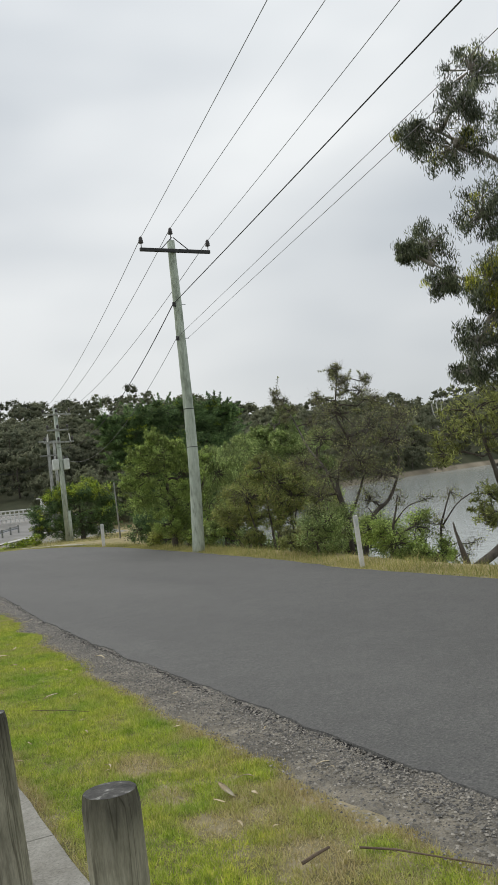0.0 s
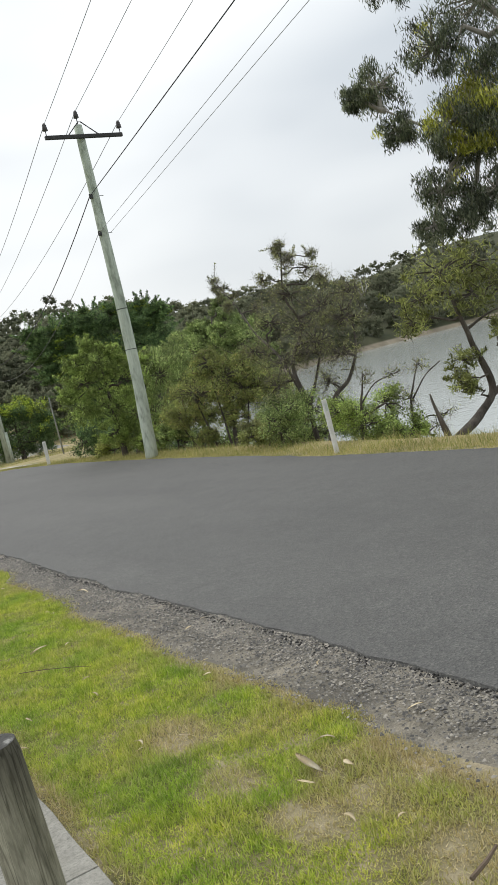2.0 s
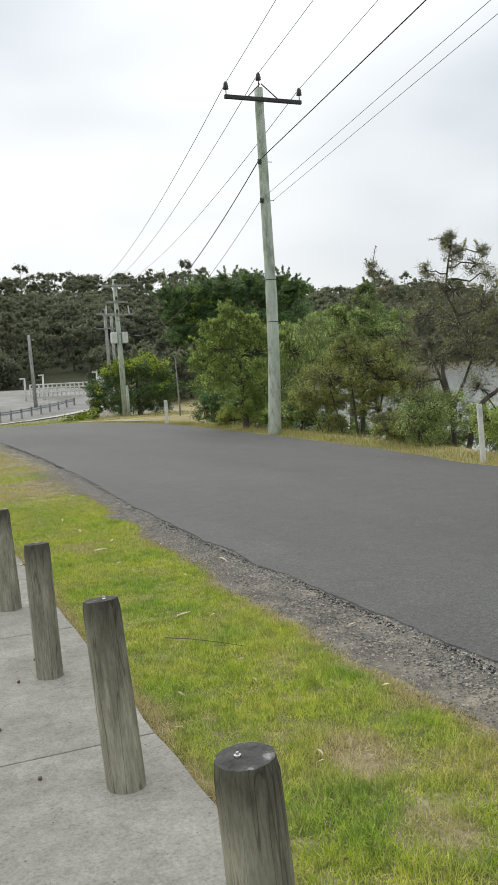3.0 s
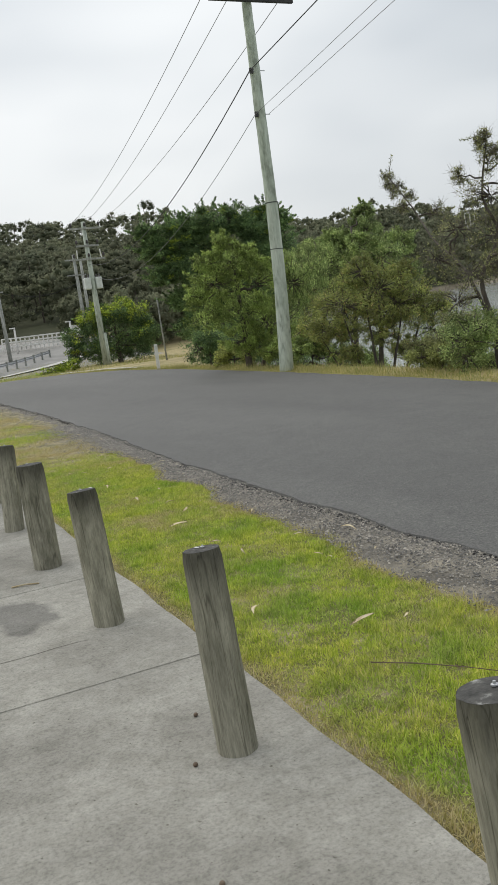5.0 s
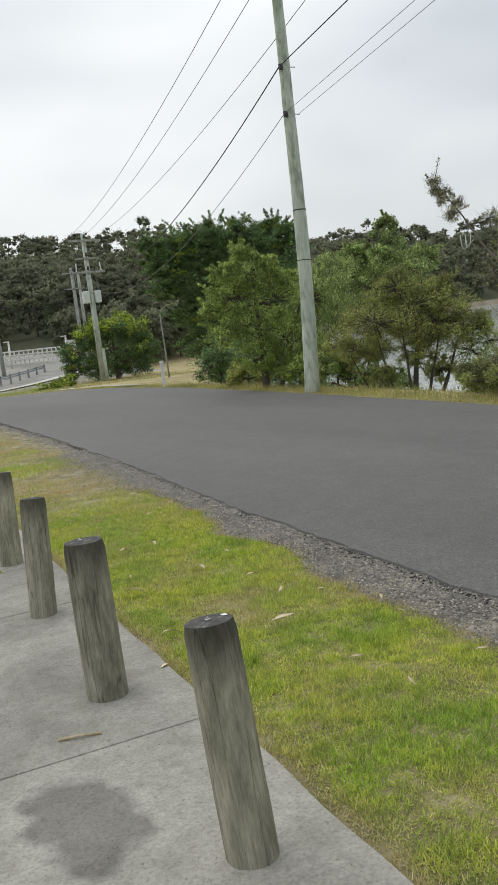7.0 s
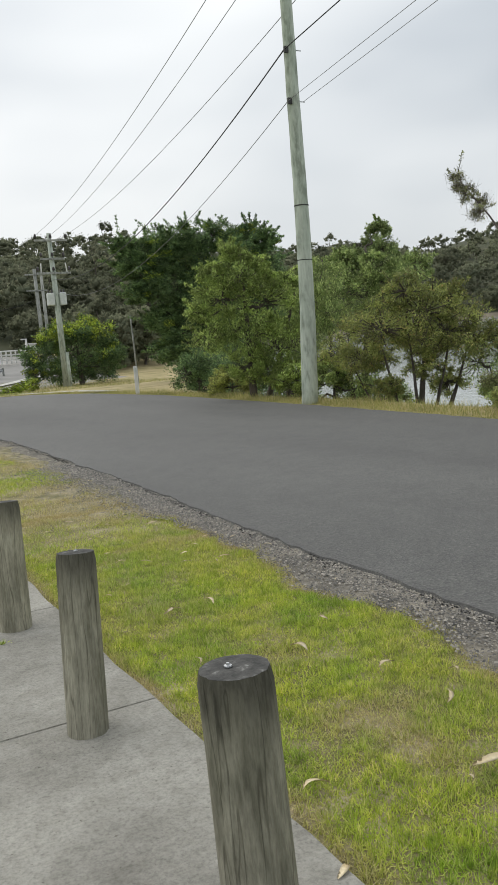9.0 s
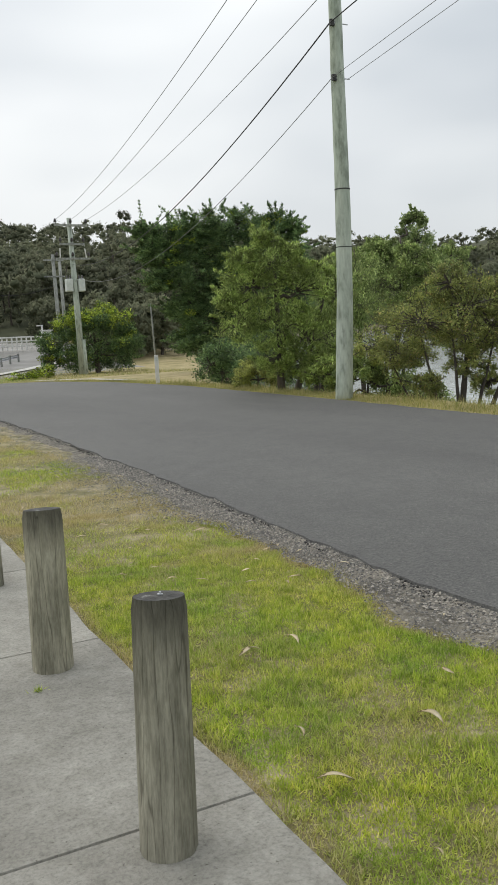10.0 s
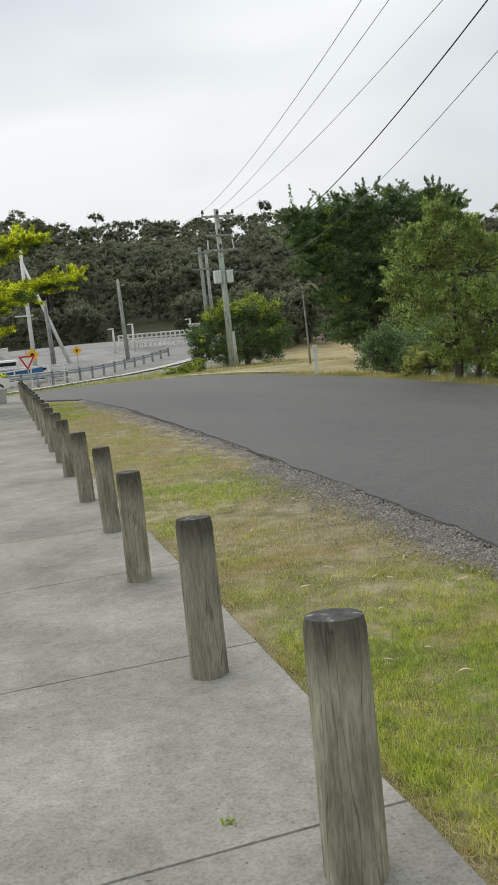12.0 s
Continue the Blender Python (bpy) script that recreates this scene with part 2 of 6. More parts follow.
# lake
M_WATER, n, l, b = mat_nodes("lake_water", 0.12, 0, 0.5)
b.inputs["Base Color"].default_value = (0.42, 0.45, 0.43, 1)
wv = noise_tex(n, l, coords(n, l, (1, 1, 1)), 1.6, 5, 0.6)
bump(n, l, b, wv, 0.2, 0.12)


def timber(name, stops, streak_dark, ring=0.0, scale=24):
    m, n, l, b = mat_nodes(name, 0.88, 0, 0.2)
    v = coords(n, l, (1, 1, 0.13), "Object")
    info = n.new("ShaderNodeObjectInfo")
    sh = n.new("ShaderNodeVectorMath")
    sh.operation = "ADD"
    l.new(v, sh.inputs[0])
    k = n.new("ShaderNodeVectorMath")
    k.operation = "SCALE"
    k.inputs[0].default_value = (7.3, 3.1, 5.7)
    l.new(info.outputs["Random"], k.inputs["Scale"])
    l.new(k.outputs[0], sh.inputs[1])
    v = sh.outputs[0]
    grain = noise_tex(n, l, v, scale * 5, 5, 0.65)
    c = ramp(n, l, noise_tex(n, l, v, scale, 6, 0.65), stops)
    c = mix(n, l, c, ramp(n, l, grain, [(0.38, streak_dark), (0.58, (1.08, 1.08, 1.08))]), 0.42, "MULTIPLY")
    blot = noise_tex(n, l, coords(n, l, (1, 1, 0.35), "Position"), 7, 4, 0.6)
    c = mix(n, l, c, ramp(n, l, blot, [(0.34, (0.5, 0.51, 0.47)), (0.5, (1.0, 1.0, 0.98)), (0.6, (1.1, 1.1, 1.08))]), 0.75, "MULTIPLY")
    c = mix(n, l, c, ramp(n, l, info.outputs["Random"], [(0, (0.8, 0.8, 0.8)), (1, (1.04, 1.03, 1.0))]), 1.0, "MULTIPLY")
    if ring:
        vc = n.new("ShaderNodeVectorMath")
        vc.operation = "MULTIPLY"
        vc.inputs[1].default_value = (1, 1, 0.4)
        l.new(v, vc.inputs[0])
        split = noise_tex(n, l, vc.outputs[0], 20, 2, 0.4)
        c = mix(n, l, c, ramp(n, l, split, [(0.485, (1, 1, 1)), (0.497, (0.3, 0.29, 0.27)), (0.503, (0.3, 0.29, 0.27)), (0.515, (1, 1, 1))]), 0.6, "MULTIPLY")
        zed = n.new("ShaderNodeSeparateXYZ")
        l.new(coords(n, l, (1, 1, 1), "Object"), zed.inputs[0])
        ragg = n.new("ShaderNodeMath")
        ragg.operation = "MULTIPLY_ADD"
        ragg.inputs[1].default_value = 0.3
        l.new(noise_tex(n, l, v, 30, 3, 0.6), ragg.inputs[0])
        l.new(zed.outputs["Z"], ragg.inputs[2])
        c = mix(n, l, c, ramp(n, l, ragg.outputs[0], [(0.7, (1, 1, 1)), (0.8, (0.55, 0.55, 0.55)), (0.86, (0.24, 0.24, 0.24))]), ring, "MULTIPLY")
    l.new(c, b.inputs["Base Color"])
    bump(n, l, b, grain, 0.55, 0.005)
    return m


M_POST = timber("weathered_post_timber", [(0.3, (0.215, 0.205, 0.158)), (0.5, (0.33, 0.315, 0.25)), (0.7, (0.45, 0.43, 0.345))], (0.45, 0.44, 0.42), 0.9, 30)
M_ENDGRAIN = surface("blackened_end_grain", [(0.3, (0.035, 0.035, 0.033)), (0.58, (0.09, 0.088, 0.082)), (0.68, (0.3, 0.3, 0.28))], 22, 90, 0.9, strength=0.8, speck=0.5)
M_POLE = timber("green_treated_pole", [(0.3, (0.36, 0.41, 0.355)), (0.5, (0.45, 0.5, 0.44)), (0.7, (0.53, 0.57, 0.51))], (0.7, 0.7, 0.68), scale=5)
M_POLEGREY = timber("grey_pole_timber", [(0.3, (0.24, 0.25, 0.24)), (0.7, (0.42, 0.43, 0.41))], (0.6, 0.6, 0.58), scale=5)
M_STEELDARK = surface("dark_painted_steel", [(0.3, (0.03, 0.03, 0.03)), (0.7, (0.06, 0.058, 0.055))], 6, 80, 0.6, 0.2)
M_GALV = surface("galvanised_steel", [(0.3, (0.38, 0.39, 0.4)), (0.7, (0.58, 0.59, 0.6))], 8, 60, 0.45, 0.7)
M_PORCELAIN = surface("brown_porcelain", [(0.3, (0.05, 0.045, 0.045)), (0.7, (0.09, 0.08, 0.08))], 10, 60, 0.25)
M_WIRE = surface("line_wire", [(0.3, (0.17, 0.17, 0.175)), (0.7, (0.26, 0.26, 0.265))], 3, 40, 0.6, 0.3)
M_CABLE = surface("black_cable", [(0.3, (0.018, 0.018, 0.02)), (0.7, (0.03, 0.03, 0.032))], 3, 40, 0.6)
M_GREYPAINT = surface("grey_box_paint", [(0.3, (0.5, 0.53, 0.5)), (0.7, (0.64, 0.67, 0.64))], 3, 40, 0.5)
M_WHITE = surface("worn_white_paint", [(0.3, (0.62, 0.61, 0.57)), (0.55, (0.74, 0.73, 0.7)), (0.75, (0.8, 0.79, 0.77))], 5, 50, 0.6)
M_RED = surface("red_sign_face", [(0.3, (0.5, 0.03, 0.04)), (0.7, (0.6, 0.05, 0.05))], 3, 40, 0.5)
M_YELLOW = surface("yellow_sign_face", [(0.3, (0.75, 0.4, 0.02)), (0.7, (0.85, 0.5, 0.04))], 3, 40, 0.5)
M_BLACK = surface("black_rubber", [(0.3, (0.015, 0.015, 0.016)), (0.7, (0.03, 0.03, 0.03))], 6, 60, 0.8)
M_CARPAINT = surface("silver_car_paint", [(0.3, (0.5, 0.52, 0.53)), (0.7, (0.56, 0.58, 0.6))], 2, 40, 0.3, 0.4, strength=0.02)
M_CARGLASS = surface("car_glass", [(0.3, (0.02, 0.025, 0.03)), (0.7, (0.03, 0.035, 0.04))], 2, 40, 0.08, strength=0.02)
M_BLUE = surface("blue_hull_paint", [(0.3, (0.03, 0.12, 0.3)), (0.7, (0.05, 0.17, 0.38))], 2, 40, 0.4)
M_BARK = surface("grey_brown_bark", [(0.3, (0.05, 0.043, 0.035)), (0.5, (0.1, 0.085, 0.07)), (0.75, (0.19, 0.17, 0.145))], 6, 50, 0.95, stretch=(1, 1, 0.3), strength=0.9, dist=0.02)
M_BARKPALE = surface("pale_gum_bark", [(0.3, (0.2, 0.17, 0.14)), (0.5, (0.34, 0.31, 0.27)), (0.75, (0.5, 0.47, 0.42))], 3, 40, 0.85, stretch=(1, 1, 0.3), strength=0.6, dist=0.01)
M_FINETWIG = surface("grey_fine_twigs", [(0.3, (0.13, 0.11, 0.09)), (0.7, (0.26, 0.225, 0.19))], 6, 50, 0.95)
M_DRYLEAF = surface("dry_gum_leaf", [(0.3, (0.36, 0.27, 0.14)), (0.5, (0.52, 0.43, 0.27)), (0.75, (0.66, 0.6, 0.44))], 14, 90, 0.7, vary=0.25, spec=0.3)
M_TWIG = surface("twig_bark", [(0.3, (0.09, 0.065, 0.045)), (0.7, (0.2, 0.15, 0.11))], 14, 90, 0.9)
M_ROOF = surface("tan_roof", [(0.3, (0.4, 0.32, 0.2)), (0.7, (0.52, 0.43, 0.29))], 1, 20, 0.8)

F_GUM = foliage("gum_leaves", [(0, (0.04, 0.053, 0.032)), (0.6, (0.095, 0.112, 0.07)), (1, (0.18, 0.195, 0.125))], 0.4, 0.25)
F_GUMYOUNG = foliage("young_gum_leaves", [(0, (0.15, 0.17, 0.03)), (0.6, (0.32, 0.34, 0.06)), (1, (0.5, 0.48, 0.12))], 0.4, 0.3)
F_WATTLE = foliage("olive_wattle_leaves", [(0, (0.110, 0.132, 0.044)), (0.6, (0.220, 0.242, 0.083)), (1, (0.341, 0.363, 0.127))])
F_TEA = foliage("brown_olive_leaves", [(0, (0.094, 0.110, 0.050)), (0.5, (0.193, 0.209, 0.094)), (1, (0.297, 0.303, 0.143))])
F_RUST = foliage("rusty_green_leaves", [(0, (0.121, 0.151, 0.053)), (0.55, (0.227, 0.258, 0.083)), (0.92, (0.291, 0.314, 0.112)), (1, (0.381, 0.291, 0.123))], patch=0.5)
F_BRIGHT = foliage("fresh_green_leaves", [(0, (0.130, 0.183, 0.057)), (0.6, (0.248, 0.325, 0.094)), (1, (0.401, 0.472, 0.165))], patch=0.7)
F_MID = foliage("mid_green_leaves", [(0, (0.110, 0.165, 0.057)), (0.6, (0.226, 0.292, 0.110)), (1, (0.385, 0.440, 0.187))], patch=0.5)
F_CYPRESS = foliage("dark_cypress_sprays", [(0, (0.049, 0.086, 0.044)), (0.6, (0.126, 0.193, 0.083)), (1, (0.184, 0.267, 0.097))], 0.6, 0.3, 0.4)
F_GOLD = foliage("golden_cypress_sprays", [(0, (0.286, 0.312, 0.019)), (0.5, (0.468, 0.533, 0.039)), (1, (0.780, 0.800, 0.091))], 0.6, 0.3, 0.8)
F_LIME = foliage("lime_cypress_sprays", [(0, (0.09, 0.14, 0.025)), (0.5, (0.22, 0.3, 0.045)), (1, (0.44, 0.5, 0.075))], 0.6, 0.2, 0.7)
F_FAR = foliage("distant_bush_leaves", [(0, (0.118, 0.136, 0.092)), (0.6, (0.162, 0.176, 0.122)), (1, (0.2, 0.206, 0.142))], 0.85, 0.45, 0.08)
F_REED = foliage("bank_grass", [(0, (0.12, 0.165, 0.045)), (0.5, (0.26, 0.26, 0.09)), (1, (0.44, 0.38, 0.2))], 0.7, 0.3, 0.6)


# ---- geometry helpers ----
def link_mesh(name, verts, faces, mats, parent=None, smooth=False, label=""):
    me = bpy.data.meshes.new(name)
    me.from_pydata([tuple(p) for p in verts], [], [tuple(f) for f in faces])
    for m in (mats if isinstance(mats, (list, tuple)) else [mats]):
        me.materials.append(m)
    if smooth:
        me.polygons.foreach_set("use_smooth", [True] * len(me.polygons))
    me.update()
    ob = new(name, me)
    if parent:
        ob.parent = parent
    return tagged(ob, label)


def big_mesh(name, verts, faces, mat, parent=None, label=""):
    """Many alike polygons at once: faces is an (n, k) array."""
    me = bpy.data.meshes.new(name)
    n_f, k = faces.shape
    me.vertices.add(len(verts))
    me.vertices.foreach_set("co", np.ascontiguousarray(verts, np.float32).ravel())
    me.loops.add(n_f * k)
    me.loops.foreach_set("vertex_index", np.ascontiguousarray(faces, np.int32).ravel())
    me.polygons.add(n_f)
    me.polygons.foreach_set("loop_start", np.arange(0, n_f * k, k, dtype=np.int32))
    me.update(calc_edges=True)
    me.materials.append(mat)
    ob = new(name, me)
    if parent:
        ob.parent = parent
    return tagged(ob, label)


def thing(name, loc, label, category, group="", kind="", rz=0.0):
    ob = new(name)
    ob.empty_display_size = 0.1
    ob.matrix_world = pose(*loc, 0, 0, rz)
    return tagged(ob, label, category, group, kind)


def part(name, shape, material, parent, label="", smooth=False):
    return link_mesh(name, shape[0], shape[1], material, parent, smooth, label)


def box(cx, cy, cz, sx, sy, sz, bevel=0.0):
    bm = bmesh.new()
    bmesh.ops.create_cube(bm, size=1.0)
    for p in bm.verts:
        p.co = Vector((cx + p.co.x * sx, cy + p.co.y * sy, cz + p.co.z * sz))
    if bevel:
        bmesh.ops.bevel(bm, geom=bm.edges[:], offset=bevel, segments=2, affect="EDGES", profile=0.5)
    bm.verts.index_update()
    out = [tuple(p.co) for p in bm.verts], [[p.index for p in f.verts] for f in bm.faces]
    bm.free()
    return out


def tube(points, radii, sides=8, cap=True):
    pts = [Vector(p) for p in points]
    if not isinstance(radii, (list, tuple)):
        radii = [radii] * len(pts)
    verts, faces = [], []
    side = None
    for i, p in enumerate(pts):
        d = (pts[min(i + 1, len(pts) - 1)] - pts[max(i - 1, 0)]).normalized()
        if side is None:
            side = d.cross(Vector((0.31, 0.87, 0.12)) if abs(d.z) > 0.9 else Vector((0, 0, 1))).normalized()
        side = (side - d * side.dot(d)).normalized()
        up = d.cross(side)
        for k in range(sides):
            a = 2 * math.pi * k / sides
            verts.append(tuple(p + (side * math.cos(a) + up * math.sin(a)) * radii[i]))
    for i in range(len(pts) - 1):
        for k in range(sides):
            a, b = i * sides + k, i * sides + (k + 1) % sides
            faces.append((a, b, b + sides, a + sides))
    if cap:
        faces.append(tuple(reversed(range(sides))))
        faces.append(tuple(range((len(pts) - 1) * sides, len(pts) * sides)))
    return verts, faces


def lathe(profile, sides=16, at=(0, 0, 0)):
    """A turned solid about z from (radius, z) rows."""
    return tube([(at[0], at[1], at[2] + z) for _, z in profile], [r for r, _ in profile], sides)


def joined(shapes):
    verts, faces = [], []
    for v, f in shapes:
        n0 = len(verts)
        verts += [tuple(p) for p in v]
        faces += [[i + n0 for i in q] for q in f]
    return verts, faces


def wobble(shape, amount, scale, seed=0.0):
    return [tuple(Vector(p) + noise.noise_vector(Vector(p) * scale + Vector((seed, seed * 2, 0))) * amount) for p in shape[0]], shape[1]


def patches(x, y, scale, seed=0, octaves=3):
    """Smooth value noise from 0 to 1 over the plane, for arrays."""
    total, amp, norm = np.zeros_like(x), 1.0, 0.0
    for o in range(octaves):
        lattice = np.random.RandomState(seed * 31 + o).rand(64, 64)
        u, v = x * scale * 2**o + 17.3 * o, y * scale * 2**o + 5.1 * o
        i, j = np.floor(u).astype(int), np.floor(v).astype(int)
        fu, fv = u - i, v - j
        fu, fv = fu * fu * (3 - 2 * fu), fv * fv * (3 - 2 * fv)
        g = lambda a, b: lattice[a % 64, b % 64]
        total += amp * ((g(i, j) * (1 - fu) + g(i + 1, j) * fu) * (1 - fv) + (g(i, j + 1) * (1 - fu) + g(i + 1, j + 1) * fu) * fv)
        norm, amp = norm + amp, amp * 0.5
    return total / norm


# ---- plan: lines along y ----
def path_edge(y):
    return np.interp(y, [-8, 2, 8, 12, 18, 30, 44], [0.24, 0.27, 0.3, 0.37, 0.4, 0.75, 1.5])


def gravel_edge(y):
    return np.interp(y, [-8, 0, 4, 8, 11, 14, 18, 24, 38], [1.7, 1.68, 1.66, 1.85, 2.05, 2.2, 2.1, 2.2, 2.2])


def road_near(y):
    return np.interp(y, [-40, 2, 6, 10, 14, 21, 30, 38, 40], [2.15, 2.1, 2.1, 2.22, 2.5, 2.78, 2.92, 2.6, 1.5])


def road_far(y):
    return np.interp(y, [-60, -40, 4.4, 9.7, 13.3, 21, 32, 40, 46, 49, 50.6], [5.5, 6.2, 7.45, 7.8, 8.45, 9.35, 10.35, 10.3, 9.3, 7.6, 4.5])


def smooth(a, b, x):
    t = np.clip((x - a) / (b - a), 0, 1)
    return t * t * (3 - 2 * t)


LAKE = -2.2
FALL = 0.0325        # the road falls towards the lake: level water rises by this in the road's own axes


def fall(x, y):
    return FALL * np.maximum(0, 0.643 * np.asarray(x, float) + 0.766 * np.asarray(y, float) - 25)


def ground_z(x, y):
    """Height of the land, for arrays."""
    x, y = np.asarray(x, float), np.asarray(y, float)
    camber = np.clip((x - 2.4) * 0.016, 0, 0.13) * smooth(-60, -20, y)
    z = -0.05 + camber - 0.22 * smooth(46, 60, y) * smooth(60, 20, np.abs(x - 10)) + 3.2 * smooth(68, 112, y) * smooth(60, 20, np.abs(x - 10))
    bank = road_far(y) + 1.3 + np.maximum(0, y - 33) * 0.65 - np.maximum(0, y - 75) * 0.7
    e = x - bank
    z = z - (2.9 + camber) * smooth(0, 4.5, e) - 1.5 * smooth(4, 14, e)
    z = z + 0.06 * (patches(x, y, 0.5, 3) - 0.5) * smooth(0.4, 1.5, x - road_far(y))
    d, brg = np.hypot(x, y), np.degrees(np.arctan2(x, y))
    shore = np.interp(brg, [-60, 10, 24, 30, 40, 60, 90, 130], [118, 118, 112, 150, 215, 330, 380, 420])
    rise = np.interp(brg, [-60, 3, 10, 18, 21, 27, 33, 38, 46, 60, 130], [0.195, 0.193, 0.178, 0.172, 0.152, 0.118, 0.14, 0.15, 0.212, 0.23, 0.2])
    hill = -4 + 5.0 * smooth(-8, 6, d - shore) + np.clip(d - shore - 6, 0, 150) * rise * (0.8 + 0.4 * patches(x, y, 0.012, 8)) + fall(x, y)
    ahead = smooth(-75, -55, brg) * smooth(150, 125, brg)
    return np.maximum(z, np.where(d > shore - 8, hill, -9) * ahead - 9 * (1 - ahead))


# ---- ground, one sheet to the horizon ----
def axis(stops):
    out = []
    for (a, b, s) in stops:
        out += list(np.arange(a, b, s))
    return np.array(out + [stops[-1][1]])


gx = axis([(-3000, -400, 500), (-400, -60, 40), (-60, -4, 4), (-4, 30, 0.5), (30, 100, 3), (100, 460, 6), (460, 700, 20), (700, 3200, 500)])
gy = axis([(-3000, -400, 500), (-400, -60, 40), (-60, -8, 4), (-8, 60, 0.5), (60, 130, 2.5), (130, 460, 6), (460, 560, 20), (560, 3200, 500)])
GX, GY = np.meshgrid(gx, gy)
GZ = ground_z(GX, GY)
nx = len(gx)
ii, jj = np.meshgrid(np.arange(nx - 1), np.arange(len(gy) - 1))
base_i = (jj * nx + ii).ravel()
quads = np.stack([base_i, base_i + 1, base_i + nx + 1, base_i + nx], 1)
ground = big_mesh("ground", np.stack([GX.ravel(), GY.ravel(), GZ.ravel()], 1), quads, M_SOIL)
for m in (M_DRYGRASS, M_GREENGRASS, M_FOREST, M_YARD):
    ground.data.materials.append(m)
fc = np.stack([GX.ravel(), GY.ravel(), GZ.ravel()], 1)[quads].mean(1)
f_d = np.hypot(fc[:, 0], fc[:, 1])
slot = np.where((fc[:, 0] > road_far(fc[:, 1]) + 0.2) | (fc[:, 1] > 47), 1, 0)
slot = np.where((fc[:, 0] < -2.2) | ((fc[:, 1] > 54) & (fc[:, 0] < 12)), 2, slot)
slot = np.where((fc[:, 1] > 60 + 0.55 * np.clip(fc[:, 0], -10, 40)) & (fc[:, 0] < 24), 4, slot)
slot = np.where((f_d > 108), 3, slot)
slot = np.where((fc[:, 0] > road_far(fc[:, 1]) + 1.6 + 0.75 * np.maximum(0, fc[:, 1] - 29)) & (fc[:, 1] < 47), 3, slot)
slot = np.where((fc[:, 2] < -0.5) & (f_d < 105), 3, slot)
ground.data.polygons.foreach_set("material_index", slot.astype(np.int32))
ground.data.polygons.foreach_set("use_smooth", [True] * len(quads))
tagged(ground, "grassy ground falling to a lake, rising to wooded hills", "ground", kind="structure")

wx, wy = [8, 12, 16, 20, 26, 34, 50, 100, 200, 400, 800], [-400, -100, -40, -10, 10, 25, 40, 70, 120, 240, 480, 800]
lake = link_mesh("water", [(a, c, LAKE + float(fall(a, c))) for c in wy for a in wx],
                 [(j * 11 + i, j * 11 + i + 1, j * 11 + i + 12, j * 11 + i + 11) for j in range(11) for i in range(10)], M_WATER, smooth=True)
tagged(lake, "pale grey lake water with small ripples", "lake", kind="structure")


# ---- roads ----
def ragged(y, seed, amount):
    return np.array([noise.noise(Vector((seed, t * 1.3, 0))) * amount + noise.noise(Vector((seed + 9, t * 6.0, 0))) * amount * 0.5 for t in y])


ry = axis([(-60, -8, 1.0), (-8, 20, 0.12), (20, 50.6, 0.4)])
left, right = road_near(ry) + ragged(ry, 1.0, 0.06) + ragged(ry * 4.0, 31.0, 0.025), road_far(ry) + ragged(ry, 5.0, 0.06)
cols = np.linspace(0, 1, 14)
r_v, r_f = [], []
for k, y in enumerate(ry):
    xs = left[k] + (right[k] - left[k]) * cols
    zs = np.clip((xs - 2.4) * 0.016, 0, 0.13) * smooth(-60, -20, y)
    zs[1:-1] += 0.012
    row = [(left[k] - 0.02, y, -0.06)] + [(x, y, z) for x, z in zip(xs, zs)] + [(right[k] + 0.03, y, zs[-1] - 0.06)]
    r_v += row
w_ = len(cols) + 2
for k in range(len(ry) - 1):
    for j in range(w_ - 1):
        r_f.append((k * w_ + j, k * w_ + j + 1, (k + 1) * w_ + j + 1, (k + 1) * w_ + j))
road = link_mesh("road", r_v, r_f, M_ASPHALT)
tagged(road, "dark grey worn asphalt lane with crumbling edges", "road", kind="structure")


def strip(name, line, width, z, mat, label, category):
    """A flat band along a line, laid on the land."""
    pts = [Vector((x, y)) for x, y in line]
    verts, faces = [], []
    for i, p in enumerate(pts):
        d = (pts[min(i + 1, len(pts) - 1)] - pts[max(i - 1, 0)]).normalized()
        nrm = Vector((-d.y, d.x))
        for s in (-0.5, -0.25, 0, 0.25, 0.5):
            q = p + nrm * s * width
            verts.append((q.x, q.y, float(ground_z(q.x, q.y)) + z))
    for i in range(len(pts) - 1):
        for j in range(4):
            faces.append((i * 5 + j, i * 5 + j + 1, i * 5 + j + 6, i * 5 + j + 5)[::-1])
    ob = link_mesh(name, verts, faces, mat)
    return tagged(ob, label, category, kind="structure")


def line_pts(a, b, n):
    return [(a[0] + (b[0] - a[0]) * i / n, a[1] + (b[1] - a[1]) * i / n) for i in range(n + 1)]


strip("side_road", line_pts((-45, 43.5), (2.4, 44.4), 24), 8.2, 0.045, M_ASPHALT_OLD, "pale worn asphalt of the crossing street", "road")
strip("main_road", line_pts((-14, 47), (27, 97), 40), 6.0, 0.055, M_ASPHALT_OLD, "pale grey main road behind the guardrail", "road")
strip("kerb", line_pts((-1.0, 56.5), (24.5, 88.5), 30), 0.9, 0.1, M_KERB, "pale concrete kerb beside the main road", "kerb")
strip("kerb", [(11.3, 40), (11.0, 45), (9.4, 49.2), (6.5, 51.2), (2.5, 51.4), (-3, 50.5)], 0.5, 0.07, M_KERB, "worn concrete road edge round the corner", "kerb")

